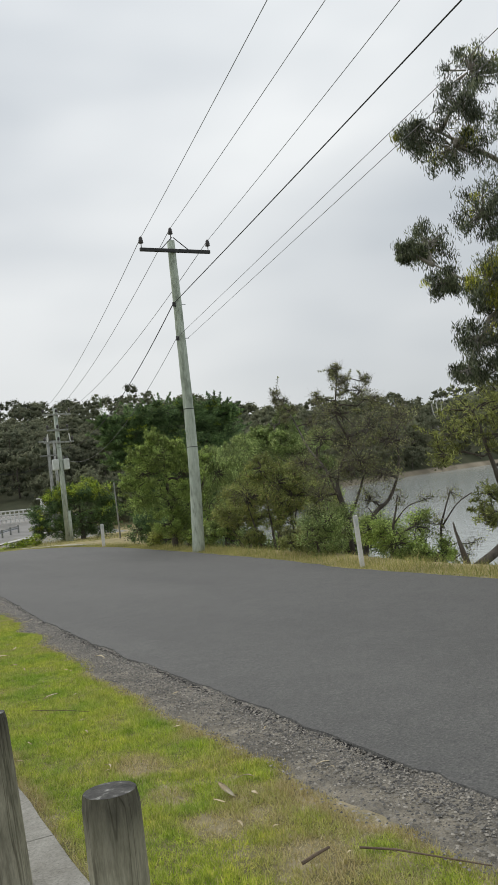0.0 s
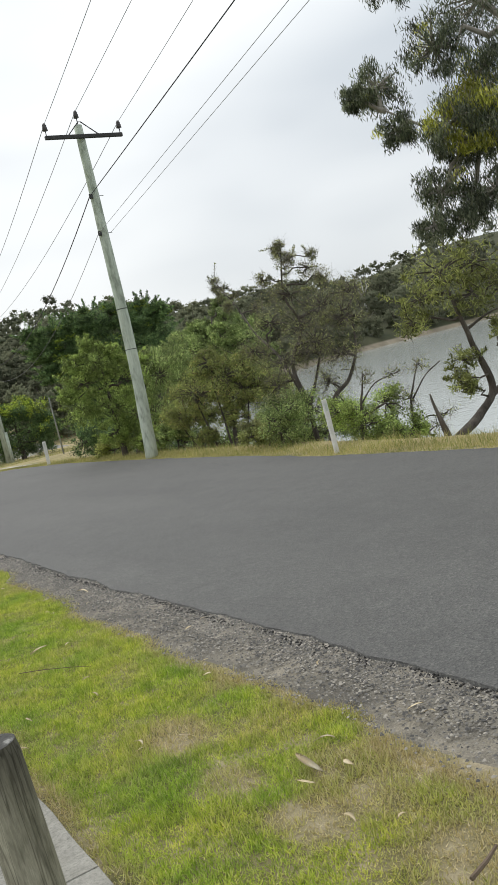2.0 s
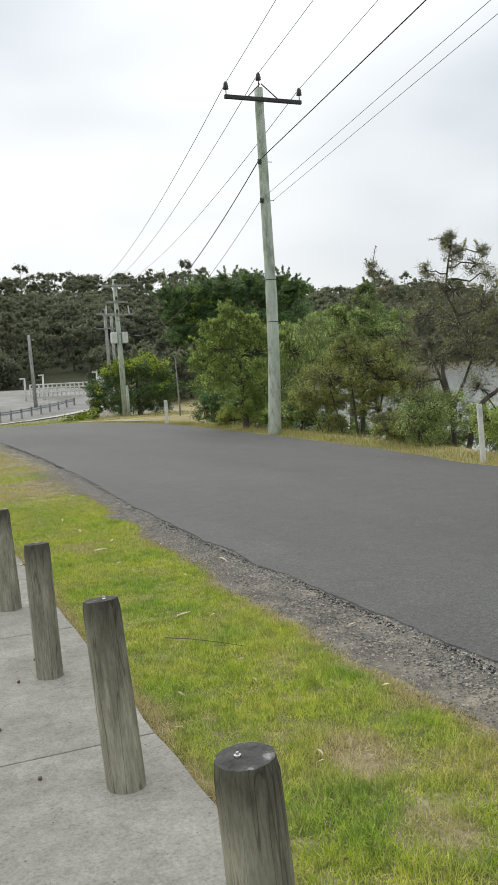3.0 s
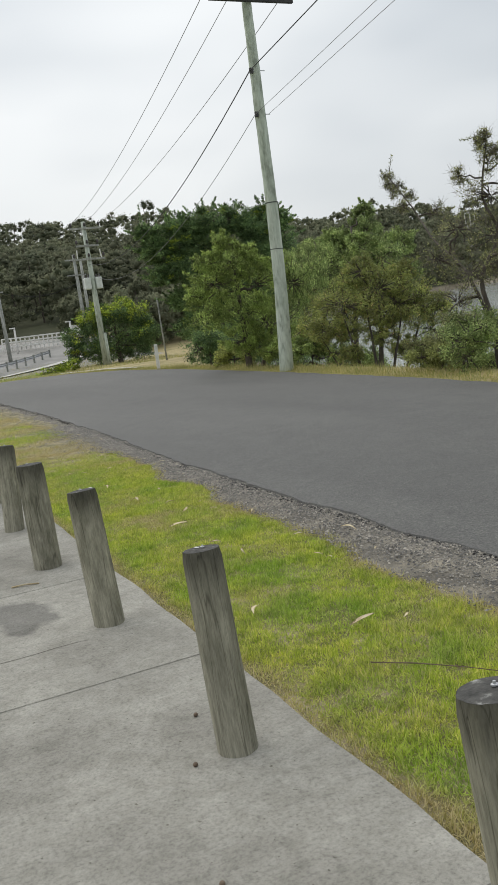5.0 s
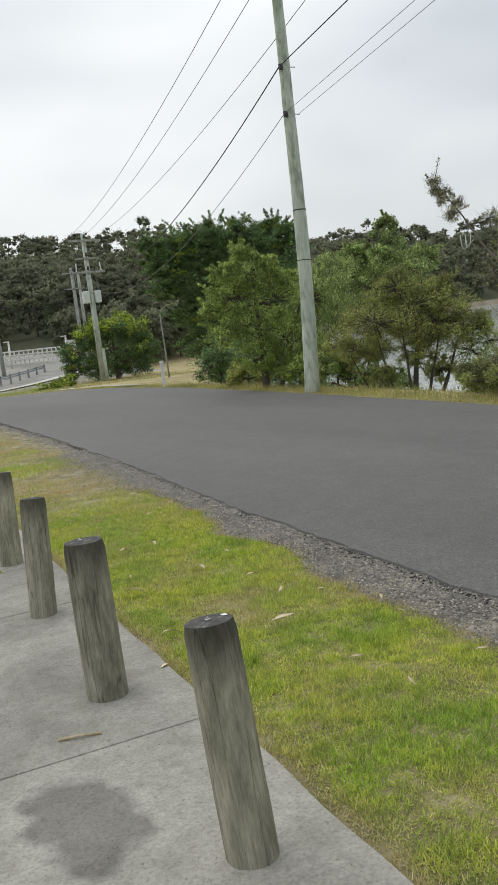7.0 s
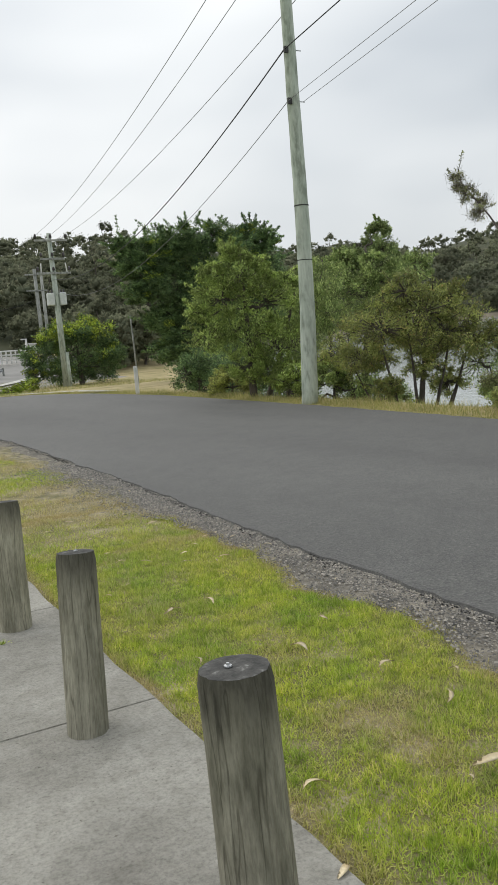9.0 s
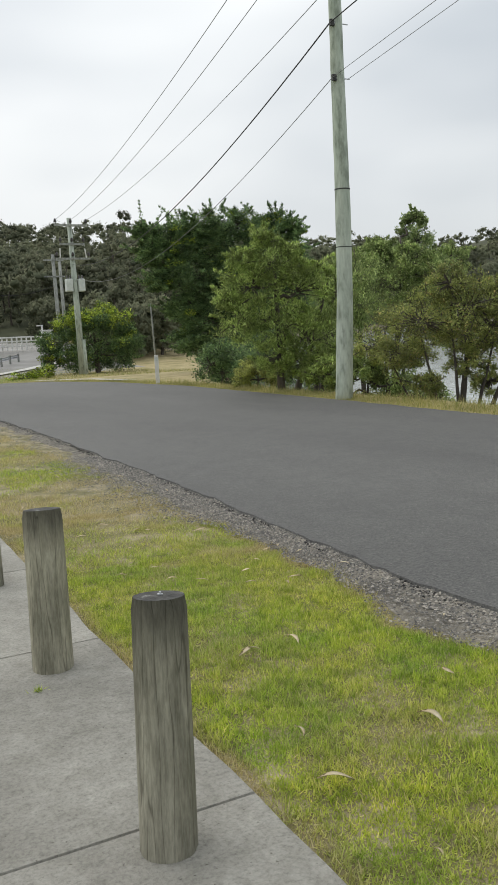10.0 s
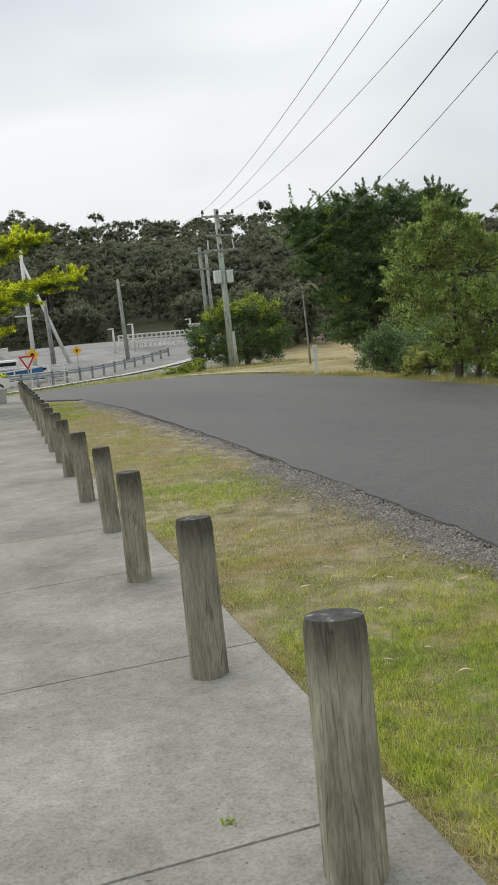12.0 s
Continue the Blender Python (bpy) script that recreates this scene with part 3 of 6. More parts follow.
gy2 = axis([(-8, 38, 0.25)])
g_in, g_out = gravel_edge(gy2) - 0.15 + ragged(gy2, 21.0, 0.12), road_near(gy2) + 0.12
g_in = g_in + (np.maximum(g_in, g_out - 0.4 + ragged(gy2, 23.0, 0.2)) - g_in) * smooth(11.5, 14.5, gy2)
shoulder = link_mesh("gravel_shoulder", [p for k, y in enumerate(gy2) for p in ((g_in[k], y, -0.058), ((g_in[k] + g_out[k]) / 2, y, -0.024), (g_out[k], y, -0.024 + 0.03 * float(patches(np.array([y]), np.array([0.5]), 1.7, 61)[0])))],
                     [q for k in range(len(gy2) - 1) for q in ((3 * k, 3 * k + 1, 3 * k + 4, 3 * k + 3), (3 * k + 1, 3 * k + 2, 3 * k + 5, 3 * k + 4))], M_GRAVELBED)
tagged(shoulder, "grey loose gravel road shoulder", "gravel", kind="structure")


# ---- plants ----
def leaf_cloud(rng, centres, spreads, per, length, width, style, three=False):
    """Diamond leaves round clump centres. style: hang, up, any, flat."""
    n = len(centres) * per
    c = np.repeat(centres, per, 0)
    s = np.repeat(spreads, per)[:, None]
    off = rng.normal(0, 1, (n, 3))
    off /= np.linalg.norm(off, axis=1, keepdims=True) + 1e-9
    rad = rng.rand(n, 1) ** 0.5
    squash = np.array([[1, 1, 0.55 if style == "flat" else 0.85]])
    p = c + off * rad * s * squash
    d = rng.normal(0, 1, (n, 3))
    if style == "hang":
        d = d * 0.45 + [0, 0, -1.0]
    elif style == "up":
        d = off * 0.8 + d * 0.5 + [0, 0, 0.7]
    elif style == "flat":
        d = off * [1, 1, 0.2] + d * 0.3 + [0, 0, 0.25]
    d /= np.linalg.norm(d, axis=1, keepdims=True)
    side = np.cross(d, off * [1, 1, 1.2] + [0, 0, 0.25] + rng.normal(0, 0.55, (n, 3)))
    side /= np.linalg.norm(side, axis=1, keepdims=True) + 1e-9
    ln = length * (0.6 + 0.8 * rng.rand(n, 1))
    wd = width * (0.6 + 0.8 * rng.rand(n, 1))
    if three:
        v = np.stack([p - d * ln / 2 - side * wd / 2, p - d * ln / 2 + side * wd / 2, p + d * ln / 2], 1)
        return v.reshape(-1, 3), np.arange(n * 3).reshape(-1, 3)
    v = np.empty((n, 4, 3))
    v[:, 0], v[:, 2] = p - d * ln / 2, p + d * ln / 2
    v[:, 1], v[:, 3] = p + side * wd / 2, p - side * wd / 2
    return v.reshape(-1, 3), np.arange(n * 4).reshape(-1, 4)


def toned(ob, rng, clumps, per, verts=4):
    """Each spray a little lighter or darker than its neighbours."""
    at = ob.data.attributes.new("tone", "FLOAT", "POINT")
    at.data.foreach_set("value", np.repeat(rng.uniform(-1, 1, clumps), per * verts).astype(np.float32))
    return ob


def bent(rng, a, b, sag=0.12, n=4):
    a, b = np.array(a, float), np.array(b, float)
    ln = np.linalg.norm(b - a)
    out = [a + (b - a) * t + rng.normal(0, 1, 3) * ln * sag * math.sin(math.pi * t) * 0.5 for t in np.linspace(0, 1, n)]
    return [tuple(p) for p in out]


def eased(line, k=4):
    """A smooth curve through the points of a limb."""
    p = [np.array(q, float) for q in line]
    if len(p) < 3:
        return p
    p = [2 * p[0] - p[1]] + p + [2 * p[-1] - p[-2]]
    out = []
    for i in range(1, len(p) - 2):
        a, b, c, d = p[i - 1:i + 3]
        for t in np.arange(k) / k:
            out.append(0.5 * (2 * b + (c - a) * t + (2 * a - 5 * b + 4 * c - d) * t * t + (3 * b - a - 3 * c + d) * t**3))
    return out + [p[-2]]


def plant(name, base, trunks, blobs, leaf, bark, label, category="tree", clumps=9, clump_r=0.55, per=60, size=(0.1, 0.03), style="any", seed=1,
          trunk_r=0.12, accent=None, twig=0.012, flat=0.8, group="", twigs=0, sprigs=0, sprig_len=0.6, tip_per=9, tip_gold=False, sweep=(0, 0, 0)):
    """trunks: polylines of world points; blobs: world (x, y, z, r) masses of foliage that limbs reach out to."""
    rng = np.random.RandomState(seed)
    base = np.array(base, float)
    if base[1] > 18:
        size, per, tip_per = (size[0] * 1.15, size[1] * 1.1), max(8, int(per * 0.72)), max(5, int(tip_per * 0.75))
    top = thing(name, base, label, category, group)
    wood, spine = [], []
    for line, r0 in trunks:
        pts = [p - base for p in eased(line)]
        r = [max(0.012, r0 * (1 - 0.8 * i / max(1, len(pts) - 1))) for i in range(len(pts))]
        wood.append(wobble(tube([tuple(p) for p in pts], r, 9), r0 * 0.25, 3.0, seed))
        for a, b in zip(pts[:-1], pts[1:]):
            spine += [a, (a + b) / 2]
        spine.append(pts[-1])
    spine = np.array(spine)
    centres, spreads, gold, tips, tip_r = [], [], [], [], []
    for bi, (x, y, z, r) in enumerate(blobs):
        c = np.array((x, y, z)) - base
        cost = np.linalg.norm(spine - c, axis=1) + 0.8 * np.maximum(0, spine[:, 2] - c[2])
        a = spine[np.argmin(cost)]
        limb_r = max(0.014, 0.035 * r + trunk_r * 0.12)
        wood.append(tube(bent(rng, a, c, 0.2, 5), [limb_r * k for k in (1.3, 1.1, 0.9, 0.75, 0.55)], 6))
        n = max(3, int(clumps * (0.25 + 1.25 * r)))
        for _ in range(n):
            o = rng.normal(0, 1, 3)
            o = o / np.linalg.norm(o) * (0.35 + 0.65 * rng.rand() ** 0.6) * r * np.array([1, 1, flat])
            q = c + o
            wood.append(tube(bent(rng, c + o * 0.15, q, 0.25, 3), [twig * 1.4, twig, twig * 0.5], 4, False))
            centres.append(q)
            spreads.append(clump_r * (0.75 * r + 0.12) * (0.7 + 0.7 * rng.rand()))
            # accents gather on the upper half; lime ones put lit tops into cypress colour
            gold.append(bool(accent) and rng.rand() < accent[1] * (1.0 if z > accent[2] else 0.1) * (1.8 if o[2] > 0 else 0.2))
        for _ in range(int(sprigs * (0.5 + r))):
            o = rng.normal(0, 1, 3) + [0, 0, 0.6]
            o /= np.linalg.norm(o)
            q = c + o * r * np.array([1, 1, flat]) * rng.uniform(0.75, 1.0)
            d = o * [1, 1, 0.5] + rng.normal(0, 0.42, 3) + [0, 0, 0.15] + np.array(sweep)
            ln = sprig_len * rng.uniform(0.5, 1.2)
            wood.append(tube([tuple(q), tuple(q + d * ln * 0.5), tuple(q + d * ln + [0, 0, 0.08 * ln])], [twig, twig * 0.7, twig * 0.3], 4, False))
            for t in (0.1, 0.3, 0.5, 0.66, 0.82, 0.96):
                tips.append(q + d * ln * t + [0, 0, 0.08 * ln * t])
                tip_r.append(ln * 0.22 * (1.15 - t) + 0.03)
    part("trunk", joined(wood), bark, top, smooth=True)
    centres, spreads, gold = np.array(centres), np.array(spreads), np.array(gold, bool)
    v, f = leaf_cloud(rng, centres[~gold], spreads[~gold], per, *size, style)
    toned(big_mesh("crown", v, f, leaf, top), rng, len(centres[~gold]), per)
    if tips:
        v, f = leaf_cloud(rng, np.array(tips), np.array(tip_r), tip_per, *size, "up")
        tagged(toned(big_mesh("outer_sprays", v, f, accent[0] if accent and tip_gold else leaf, top), rng, len(tips), tip_per), kind="stuff")
    if twigs:
        v, f = leaf_cloud(rng, centres, spreads * 1.3, twigs, 0.26, 0.005, "up")
        tagged(big_mesh("twig_mass", v, f, M_FINETWIG, top), kind="stuff")
    if gold.any():
        v, f = leaf_cloud(rng, centres[gold], spreads[gold], per, *size, style)
        toned(big_mesh("young_foliage", v, f, accent[0], top), rng, int(gold.sum()), per)
    return top


def gz(x, y):
    return float(ground_z(x, y))


# gum beside the lake: hanging foliage reaching over the road
plant("gum_tree", (12.9, 5.0, gz(12.9, 5.0)),
      [([(12.9, 5.0, gz(12.9, 5.0) - 0.1), (12.6, 5.2, 1.2), (12.1, 5.6, 3.0), (11.6, 6.1, 5.0), (11.2, 6.6, 7.0), (10.8, 6.9, 9.0)], 0.2),
       ([(12.0, 5.7, 3.3), (11.4, 6.2, 4.0), (10.6, 6.7, 4.3), (9.6, 7.0, 4.6), (8.9, 7.5, 5.2)], 0.07),
       ([(11.5, 6.2, 5.4), (10.6, 6.8, 6.6), (9.6, 7.2, 7.3), (8.8, 7.3, 7.6)], 0.07)],
      [(9.4, 7.2, 7.2, 0.6), (8.9, 7.6, 5.6, 0.5), (8.6, 7.8, 5.5, 0.25), (9.1, 7.5, 4.9, 0.35), (10.0, 7.3, 6.1, 0.6), (11.0, 7.0, 6.8, 0.9),
       (10.2, 6.3, 4.7, 0.8), (9.4, 6.7, 4.7, 0.5), (9.4, 7.2, 3.8, 0.45), (10.3, 6.9, 3.7, 0.5), (10.9, 6.2, 5.6, 0.85), (9.2, 7.3, 3.3, 0.3),
       (10.7, 6.4, 3.8, 0.45), (8.6, 7.2, 7.3, 0.4), (9.9, 7.1, 8.6, 0.5), (9.1, 6.6, 7.6, 0.45), (11.8, 5.8, 6.4, 0.9), (11.6, 5.6, 4.6, 0.7), (10.2, 6.8, 5.4, 0.55), (9.8, 6.9, 4.3, 0.45), (10.6, 6.6, 7.6, 0.7), (9.7, 7.0, 3.3, 0.35)],
      F_GUM, M_BARKPALE, "tall gum tree with drooping grey-green leaves over the bank", "tree",
      clumps=38, clump_r=0.36, per=95, size=(0.09, 0.015), style="hang", seed=3, trunk_r=0.2, accent=(F_GUMYOUNG, 0.07, 3.4))
# a lower limb of the gum in fresh leaf
plant("young_gum", (11.9, 5.2, gz(11.9, 5.2)), [([(11.9, 5.2, gz(11.9, 5.2) - 0.1), (11.6, 5.5, 1.6), (11.0, 5.9, 3.4), (10.5, 6.2, 4.4)], 0.07)],
      [(9.3, 6.75, 4.7, 0.32), (9.7, 6.6, 4.95, 0.38), (10.2, 6.5, 4.95, 0.5), (10.7, 6.3, 4.8, 0.5), (9.6, 6.6, 4.4, 0.32), (10.2, 6.4, 4.4, 0.35)],
      F_GUMYOUNG, M_BARKPALE, "young gum in fresh lime leaf among the grey one", "tree", clumps=30, clump_r=0.42, per=70, size=(0.085, 0.016), style="hang", seed=4, trunk_r=0.07)

# bent wattle at the water's edge
plant("wattle_tree", (9.3, 8.1, gz(9.3, 8.1)),
      [([(9.3, 8.1, -0.45), (9.45, 8.1, -0.15), (9.85, 8.0, 0.1), (10.35, 8.0, 0.42), (10.44, 8.0, 0.78), (10.25, 8.0, 1.3), (10.1, 8.0, 1.75), (10.0, 8.1, 2.4), (9.85, 8.1, 2.8)], 0.1),
       ([(10.36, 8.0, 0.45), (10.74, 7.9, 0.72), (10.82, 7.85, 1.1), (11.0, 7.8, 1.28), (11.32, 7.8, 1.22)], 0.055),
       ([(10.8, 7.85, 1.05), (10.62, 7.8, 1.32), (10.5, 7.75, 1.28)], 0.025),
       ([(10.12, 8.0, 1.65), (10.6, 7.9, 1.85), (11.1, 7.8, 1.95)], 0.03),
       ([(9.42, 8.1, -0.3), (9.27, 8.1, 0.2), (9.12, 8.1, 0.75)], 0.08)],
      [(9.8, 8.0, 2.7, 0.5), (9.45, 8.2, 2.35, 0.42), (9.3, 8.3, 1.95, 0.3), (10.35, 7.9, 2.25, 0.5), (10.9, 7.8, 2.35, 0.5), (10.5, 7.9, 2.75, 0.45), (11.3, 7.7, 2.1, 0.35),
       (9.95, 8.0, 1.15, 0.25), (9.8, 8.0, 0.85, 0.22), (10.0, 8.0, 0.7, 0.18), (11.2, 7.8, 1.55, 0.25), (10.75, 7.8, 1.6, 0.2)],
      F_WATTLE, M_BARK, "bent dark-trunked wattle with olive foliage at the water's edge", "tree",
      clumps=13, clump_r=0.5, per=60, size=(0.1, 0.02), style="any", twigs=8, sprigs=5, sprig_len=0.3, seed=5, trunk_r=0.08)

# scrawny tea tree with a bare limb
plant("tea_tree", (10.67, 13.78, gz(10.67, 13.78)),
      [([(10.67, 13.78, -0.90), (10.62, 13.84, 0.82), (10.51, 13.95, 1.79), (10.84, 13.72, 2.64), (10.62, 13.84, 3.38), (10.73, 13.72, 4.4)], 0.065),
       ([(10.73, 13.72, -0.90), (11.07, 13.50, 0.71), (11.51, 13.28, 1.18), (11.74, 13.05, 1.91), (11.74, 13.05, 2.77)], 0.07),
       ([(10.62, 13.84, 0.82), (10.67, 14.62, 2.03), (10.84, 15.74, 2.77), (11.01, 16.64, 3.62), (10.95, 17.31, 4.4)], 0.04),
       ([(10.62, 13.84, 0.71), (11.18, 14.06, 1.42), (11.51, 13.84, 2.40)], 0.05)],
      [(10.73, 13.72, 3.38, 0.55), (11.40, 13.61, 3.01, 0.72), (11.63, 13.05, 2.64, 0.50), (10.73, 13.72, 4.0, 0.26), (10.67, 13.78, 4.35, 0.17), (10.92, 13.61, 4.2, 0.16), (10.72, 13.74, 4.55, 0.12), (10.6, 13.8, 4.45, 0.12), (11.18, 13.50, 3.9, 0.26), (11.3, 13.4, 4.2, 0.15),
       (10.95, 17.4, 4.5, 0.11), (10.82, 17.25, 4.32, 0.13), (11.12, 17.3, 4.25, 0.12), (10.75, 17.0, 4.08, 0.15)] +
      [(11.2, 17.0, 3.98, 0.13), (10.84, 16.7, 3.7, 0.2), (11.29, 16.19, 3.5, 0.22), (12.07, 13.50, 3.3, 0.34), (11.63, 13.72, 3.7, 0.28), (10.73, 14.84, 2.89, 0.55), (11.18, 14.06, 2.03, 0.55), (10.28, 14.06, 3.86, 0.20), (11.63, 13.84, 1.91, 0.44), (10.95, 13.95, 2.64, 0.55), (10.95, 14.0, 2.0, 0.3)] +
      [(10.2, 13.9, 1.9, 0.5), (10.9, 13.4, 2.2, 0.55), (11.4, 13.2, 1.8, 0.5), (10.4, 14.6, 1.4, 0.5), (11.2, 13.6, 1.2, 0.5), (10.0, 14.6, 2.3, 0.4), (10.6, 13.6, 0.7, 0.45), (11.7, 13.4, 2.6, 0.45), (12.0, 13.0, 3.2, 0.4)],
      F_TEA, M_BARK, "scrawny brown-olive tea tree with bare limbs on the bank", "tree",
      clumps=22, clump_r=0.42, per=34, size=(0.055, 0.016), style="any", twigs=16, sprigs=2, sprig_len=0.3, seed=8, trunk_r=0.08, twig=0.009)

plant("bare_sapling", (10.5, 10.2, gz(10.5, 10.2)),
      [([(10.5, 10.2, -0.7), (10.5, 10.2, 0.4), (10.6, 10.1, 0.9), (10.7, 10.0, 1.25)], 0.035), ([(10.55, 10.15, 0.6), (10.8, 9.95, 1.0), (11.1, 9.8, 1.2)], 0.018),
       ([(9.75, 10.8, -0.5), (9.75, 10.8, 0.5), (9.85, 10.75, 1.0), (9.9, 10.7, 1.3)], 0.04), ([(9.78, 10.8, 0.7), (10.05, 10.6, 1.05), (10.4, 10.4, 1.15)], 0.018), ([(9.78, 10.8, 0.4), (9.5, 10.9, 0.8), (9.35, 11.0, 1.1)], 0.016)],
      [(10.3, 10.4, 0.7, 0.3), (10.6, 10.2, 0.6, 0.28), (10.8, 9.9, 0.0, 0.25), (11.0, 9.8, 0.2, 0.2), (10.7, 10.0, 1.25, 0.22), (9.95, 10.7, 1.25, 0.25), (10.4, 10.4, 1.15, 0.2)],
      F_TEA, M_BARK, "half-bare twiggy sapling on the lake bank", "tree", clumps=12, per=16, size=(0.06, 0.02), twigs=12, seed=12, trunk_r=0.03, twig=0.007)

# rust-tinged bush behind the power pole
plant("bank_tree", (12.0, 20.2, gz(12.0, 20.2)),
      [([(12.0, 20.2, -1.2), (12.0, 20.1, 0.0), (12.05, 20.0, 0.9), (12.0, 19.9, 1.9)], 0.1), ([(11.8, 20.3, -1.1), (11.5, 20.4, 0.0), (11.2, 20.5, 1.4)], 0.07), ([(12.1, 20.0, -1.2), (12.3, 19.8, 0.2), (12.6, 19.6, 1.6)], 0.06), ([(11.7, 20.4, -1.1), (11.2, 20.8, -0.2), (10.7, 21.0, 0.9)], 0.05), ([(11.9, 20.1, -1.1), (11.75, 20.0, 0.3), (11.6, 20.0, 1.8)], 0.06),
       ([(12.3, 20.1, -1.2), (12.9, 20.0, 0.0), (13.3, 19.9, 1.1)], 0.08), ([(12.4, 20.0, -1.2), (13.2, 19.0, -0.3), (13.9, 18.6, 0.8)], 0.06)],
      [(12.0, 19.9, 2.0, 1.0), (11.2, 20.5, 1.7, 0.85), (13.0, 19.8, 1.5, 0.9), (10.8, 20.8, 1.1, 0.55), (12.0, 20.0, 0.8, 0.5), (11.3, 20.5, 0.3, 0.4), (13.0, 20.3, 0.3, 0.45), (12.4, 19.6, 1.5, 0.6), (13.6, 19.6, 1.3, 0.55), (12.6, 20.6, 1.3, 0.6), (11.6, 20.0, 2.5, 0.5), (12.6, 19.6, 2.35, 0.45)],
      F_RUST, M_BARK, "spreading bush with rust-tinged green leaves above the lake", "tree", clumps=32, clump_r=0.3, per=130, size=(0.065, 0.024), twigs=8, sprigs=6, sprig_len=0.35, seed=21, trunk_r=0.09)
plant("bank_shrub", (13.6, 19.2, gz(13.6, 19.2)),
      [([(13.4, 19.2, -2.4), (13.5, 19.1, -1.0), (13.7, 19.6, 0.6)], 0.07), ([(13.4, 19.2, -2.4), (13.2, 18.3, -0.8), (14.0, 19.2, 0.9)], 0.06)],
      [(13.7, 20.0, 0.7, 0.6), (14.0, 19.6, 0.9, 0.5), (13.0, 18.0, 0.2, 0.35), (12.8, 16.8, -0.2, 0.3), (12.6, 18.4, 0.3, 0.3)],
      F_MID, M_BARK, "open dark-limbed shrub leaning over the water", "shrub", clumps=16, clump_r=0.4, per=70, size=(0.065, 0.024), twigs=6, seed=23)
plant("bank_tree", (11.9, 22.7, gz(11.9, 22.7)),
      [([(11.9, 22.7, -0.9), (11.8, 22.6, 0.3), (11.7, 22.5, 1.6)], 0.08), ([(12.0, 22.7, -0.9), (12.3, 22.6, 0.6), (12.6, 22.5, 2.0)], 0.07)],
      [(11.3, 22.5, 1.2, 0.5), (12.0, 22.6, 1.75, 0.55), (11.9, 22.4, 0.9, 0.5), (12.7, 22.5, 1.8, 0.5), (12.6, 22.4, 0.9, 0.45), (13.3, 22.4, 1.5, 0.45)],
      F_RUST, M_BARK, "olive bush tinged with rust beside the power pole", "tree", clumps=26, clump_r=0.32, per=120, size=(0.065, 0.024), twigs=8, sprigs=6, sprig_len=0.35, seed=25, trunk_r=0.08)
# fresh green tree on the roadside
plant("roadside_tree", (10.6, 26.2, gz(10.6, 26.2)),
      [([(10.8, 26.2, -0.2), (10.7, 26.0, 1.2), (10.5, 25.7, 2.6), (10.4, 25.6, 3.8)], 0.12), ([(11.2, 26.2, -0.2), (11.7, 25.9, 1.4), (12.3, 25.7, 3.4)], 0.1)],
      [(10.3, 25.5, 3.45, 0.8), (9.75, 25.7, 2.9, 0.8), (11.1, 25.7, 2.75, 0.9), (9.5, 25.9, 2.0, 0.75), (10.6, 25.7, 1.8, 0.95), (11.3, 25.6, 1.5, 0.95),
       (10.5, 25.9, 1.0, 0.6), (11.2, 25.7, 0.8, 0.6), (9.5, 25.6, 3.6, 0.38), (10.0, 25.5, 4.1, 0.36), (10.9, 25.6, 3.75, 0.36), (9.05, 25.8, 2.6, 0.38), (11.7, 25.6, 3.3, 0.4)],
      F_BRIGHT, M_BARK, "dense fresh-green tree beside the road", "tree", clumps=18, clump_r=0.36, per=190, size=(0.085, 0.022), style="up", twigs=5, sprigs=14, sprig_len=0.32, tip_per=20, seed=31)
plant("roadside_tree", (12.6, 27.4, gz(12.6, 27.4)),
      [([(12.6, 27.4, -1.0), (12.6, 27.0, 1.2), (12.4, 26.5, 3.6)], 0.11), ([(12.6, 27.4, -0.8), (13.3, 27.2, 1.5), (13.8, 27.0, 3.2)], 0.09)],
      [(12.3, 26.0, 3.2, 0.7), (12.9, 26.4, 2.7, 0.85), (12.3, 26.3, 1.5, 0.8), (13.8, 27.0, 3.2, 0.8), (13.9, 27.2, 2.4, 0.9), (13.4, 27.0, 1.0, 0.8)],
      F_MID, M_BARK, "grey-green tree with thin pale stems by the road", "tree", clumps=30, clump_r=0.34, per=150, size=(0.08, 0.022), style="hang", twigs=3, sprigs=7, sprig_len=0.32, tip_per=14, seed=33)
# lakeside group behind
plant("lakeside_tree", (16.4, 28.6, gz(16.4, 28.6)),
      [([(16.4, 28.6, -2.4), (16.4, 28.4, 0.0), (16.5, 28.2, 2.4), (16.5, 28.0, 4.6)], 0.14), ([(15.8, 29.2, -2.2), (15.7, 29.3, 1.0), (15.9, 29.8, 4.4)], 0.11)],
      [(15.4, 29.6, 3.6, 0.9), (16.4, 29.0, 3.9, 0.8), (16.6, 27.7, 3.8, 0.75), (17.2, 28.2, 4.45, 0.7), (17.35, 28.3, 5.2, 0.42), (18.6, 28.0, 3.9, 0.65), (16.3, 29.0, 4.3, 0.6), (17.2, 27.3, 3.4, 0.9), (15.7, 28.3, 3.1, 1.1),
       (16.8, 27.6, 2.3, 1.0), (15.6, 29.5, 2.1, 1.0), (18.3, 27.6, 2.7, 0.75), (16.0, 30.4, 4.1, 0.6), (17.9, 27.0, 1.6, 0.8)],
      F_MID, M_BARK, "dark green lakeside tree with an uneven top", "tree", clumps=32, clump_r=0.34, per=150, size=(0.085, 0.03), sprigs=7, sprig_len=0.22, tip_per=16, seed=41)
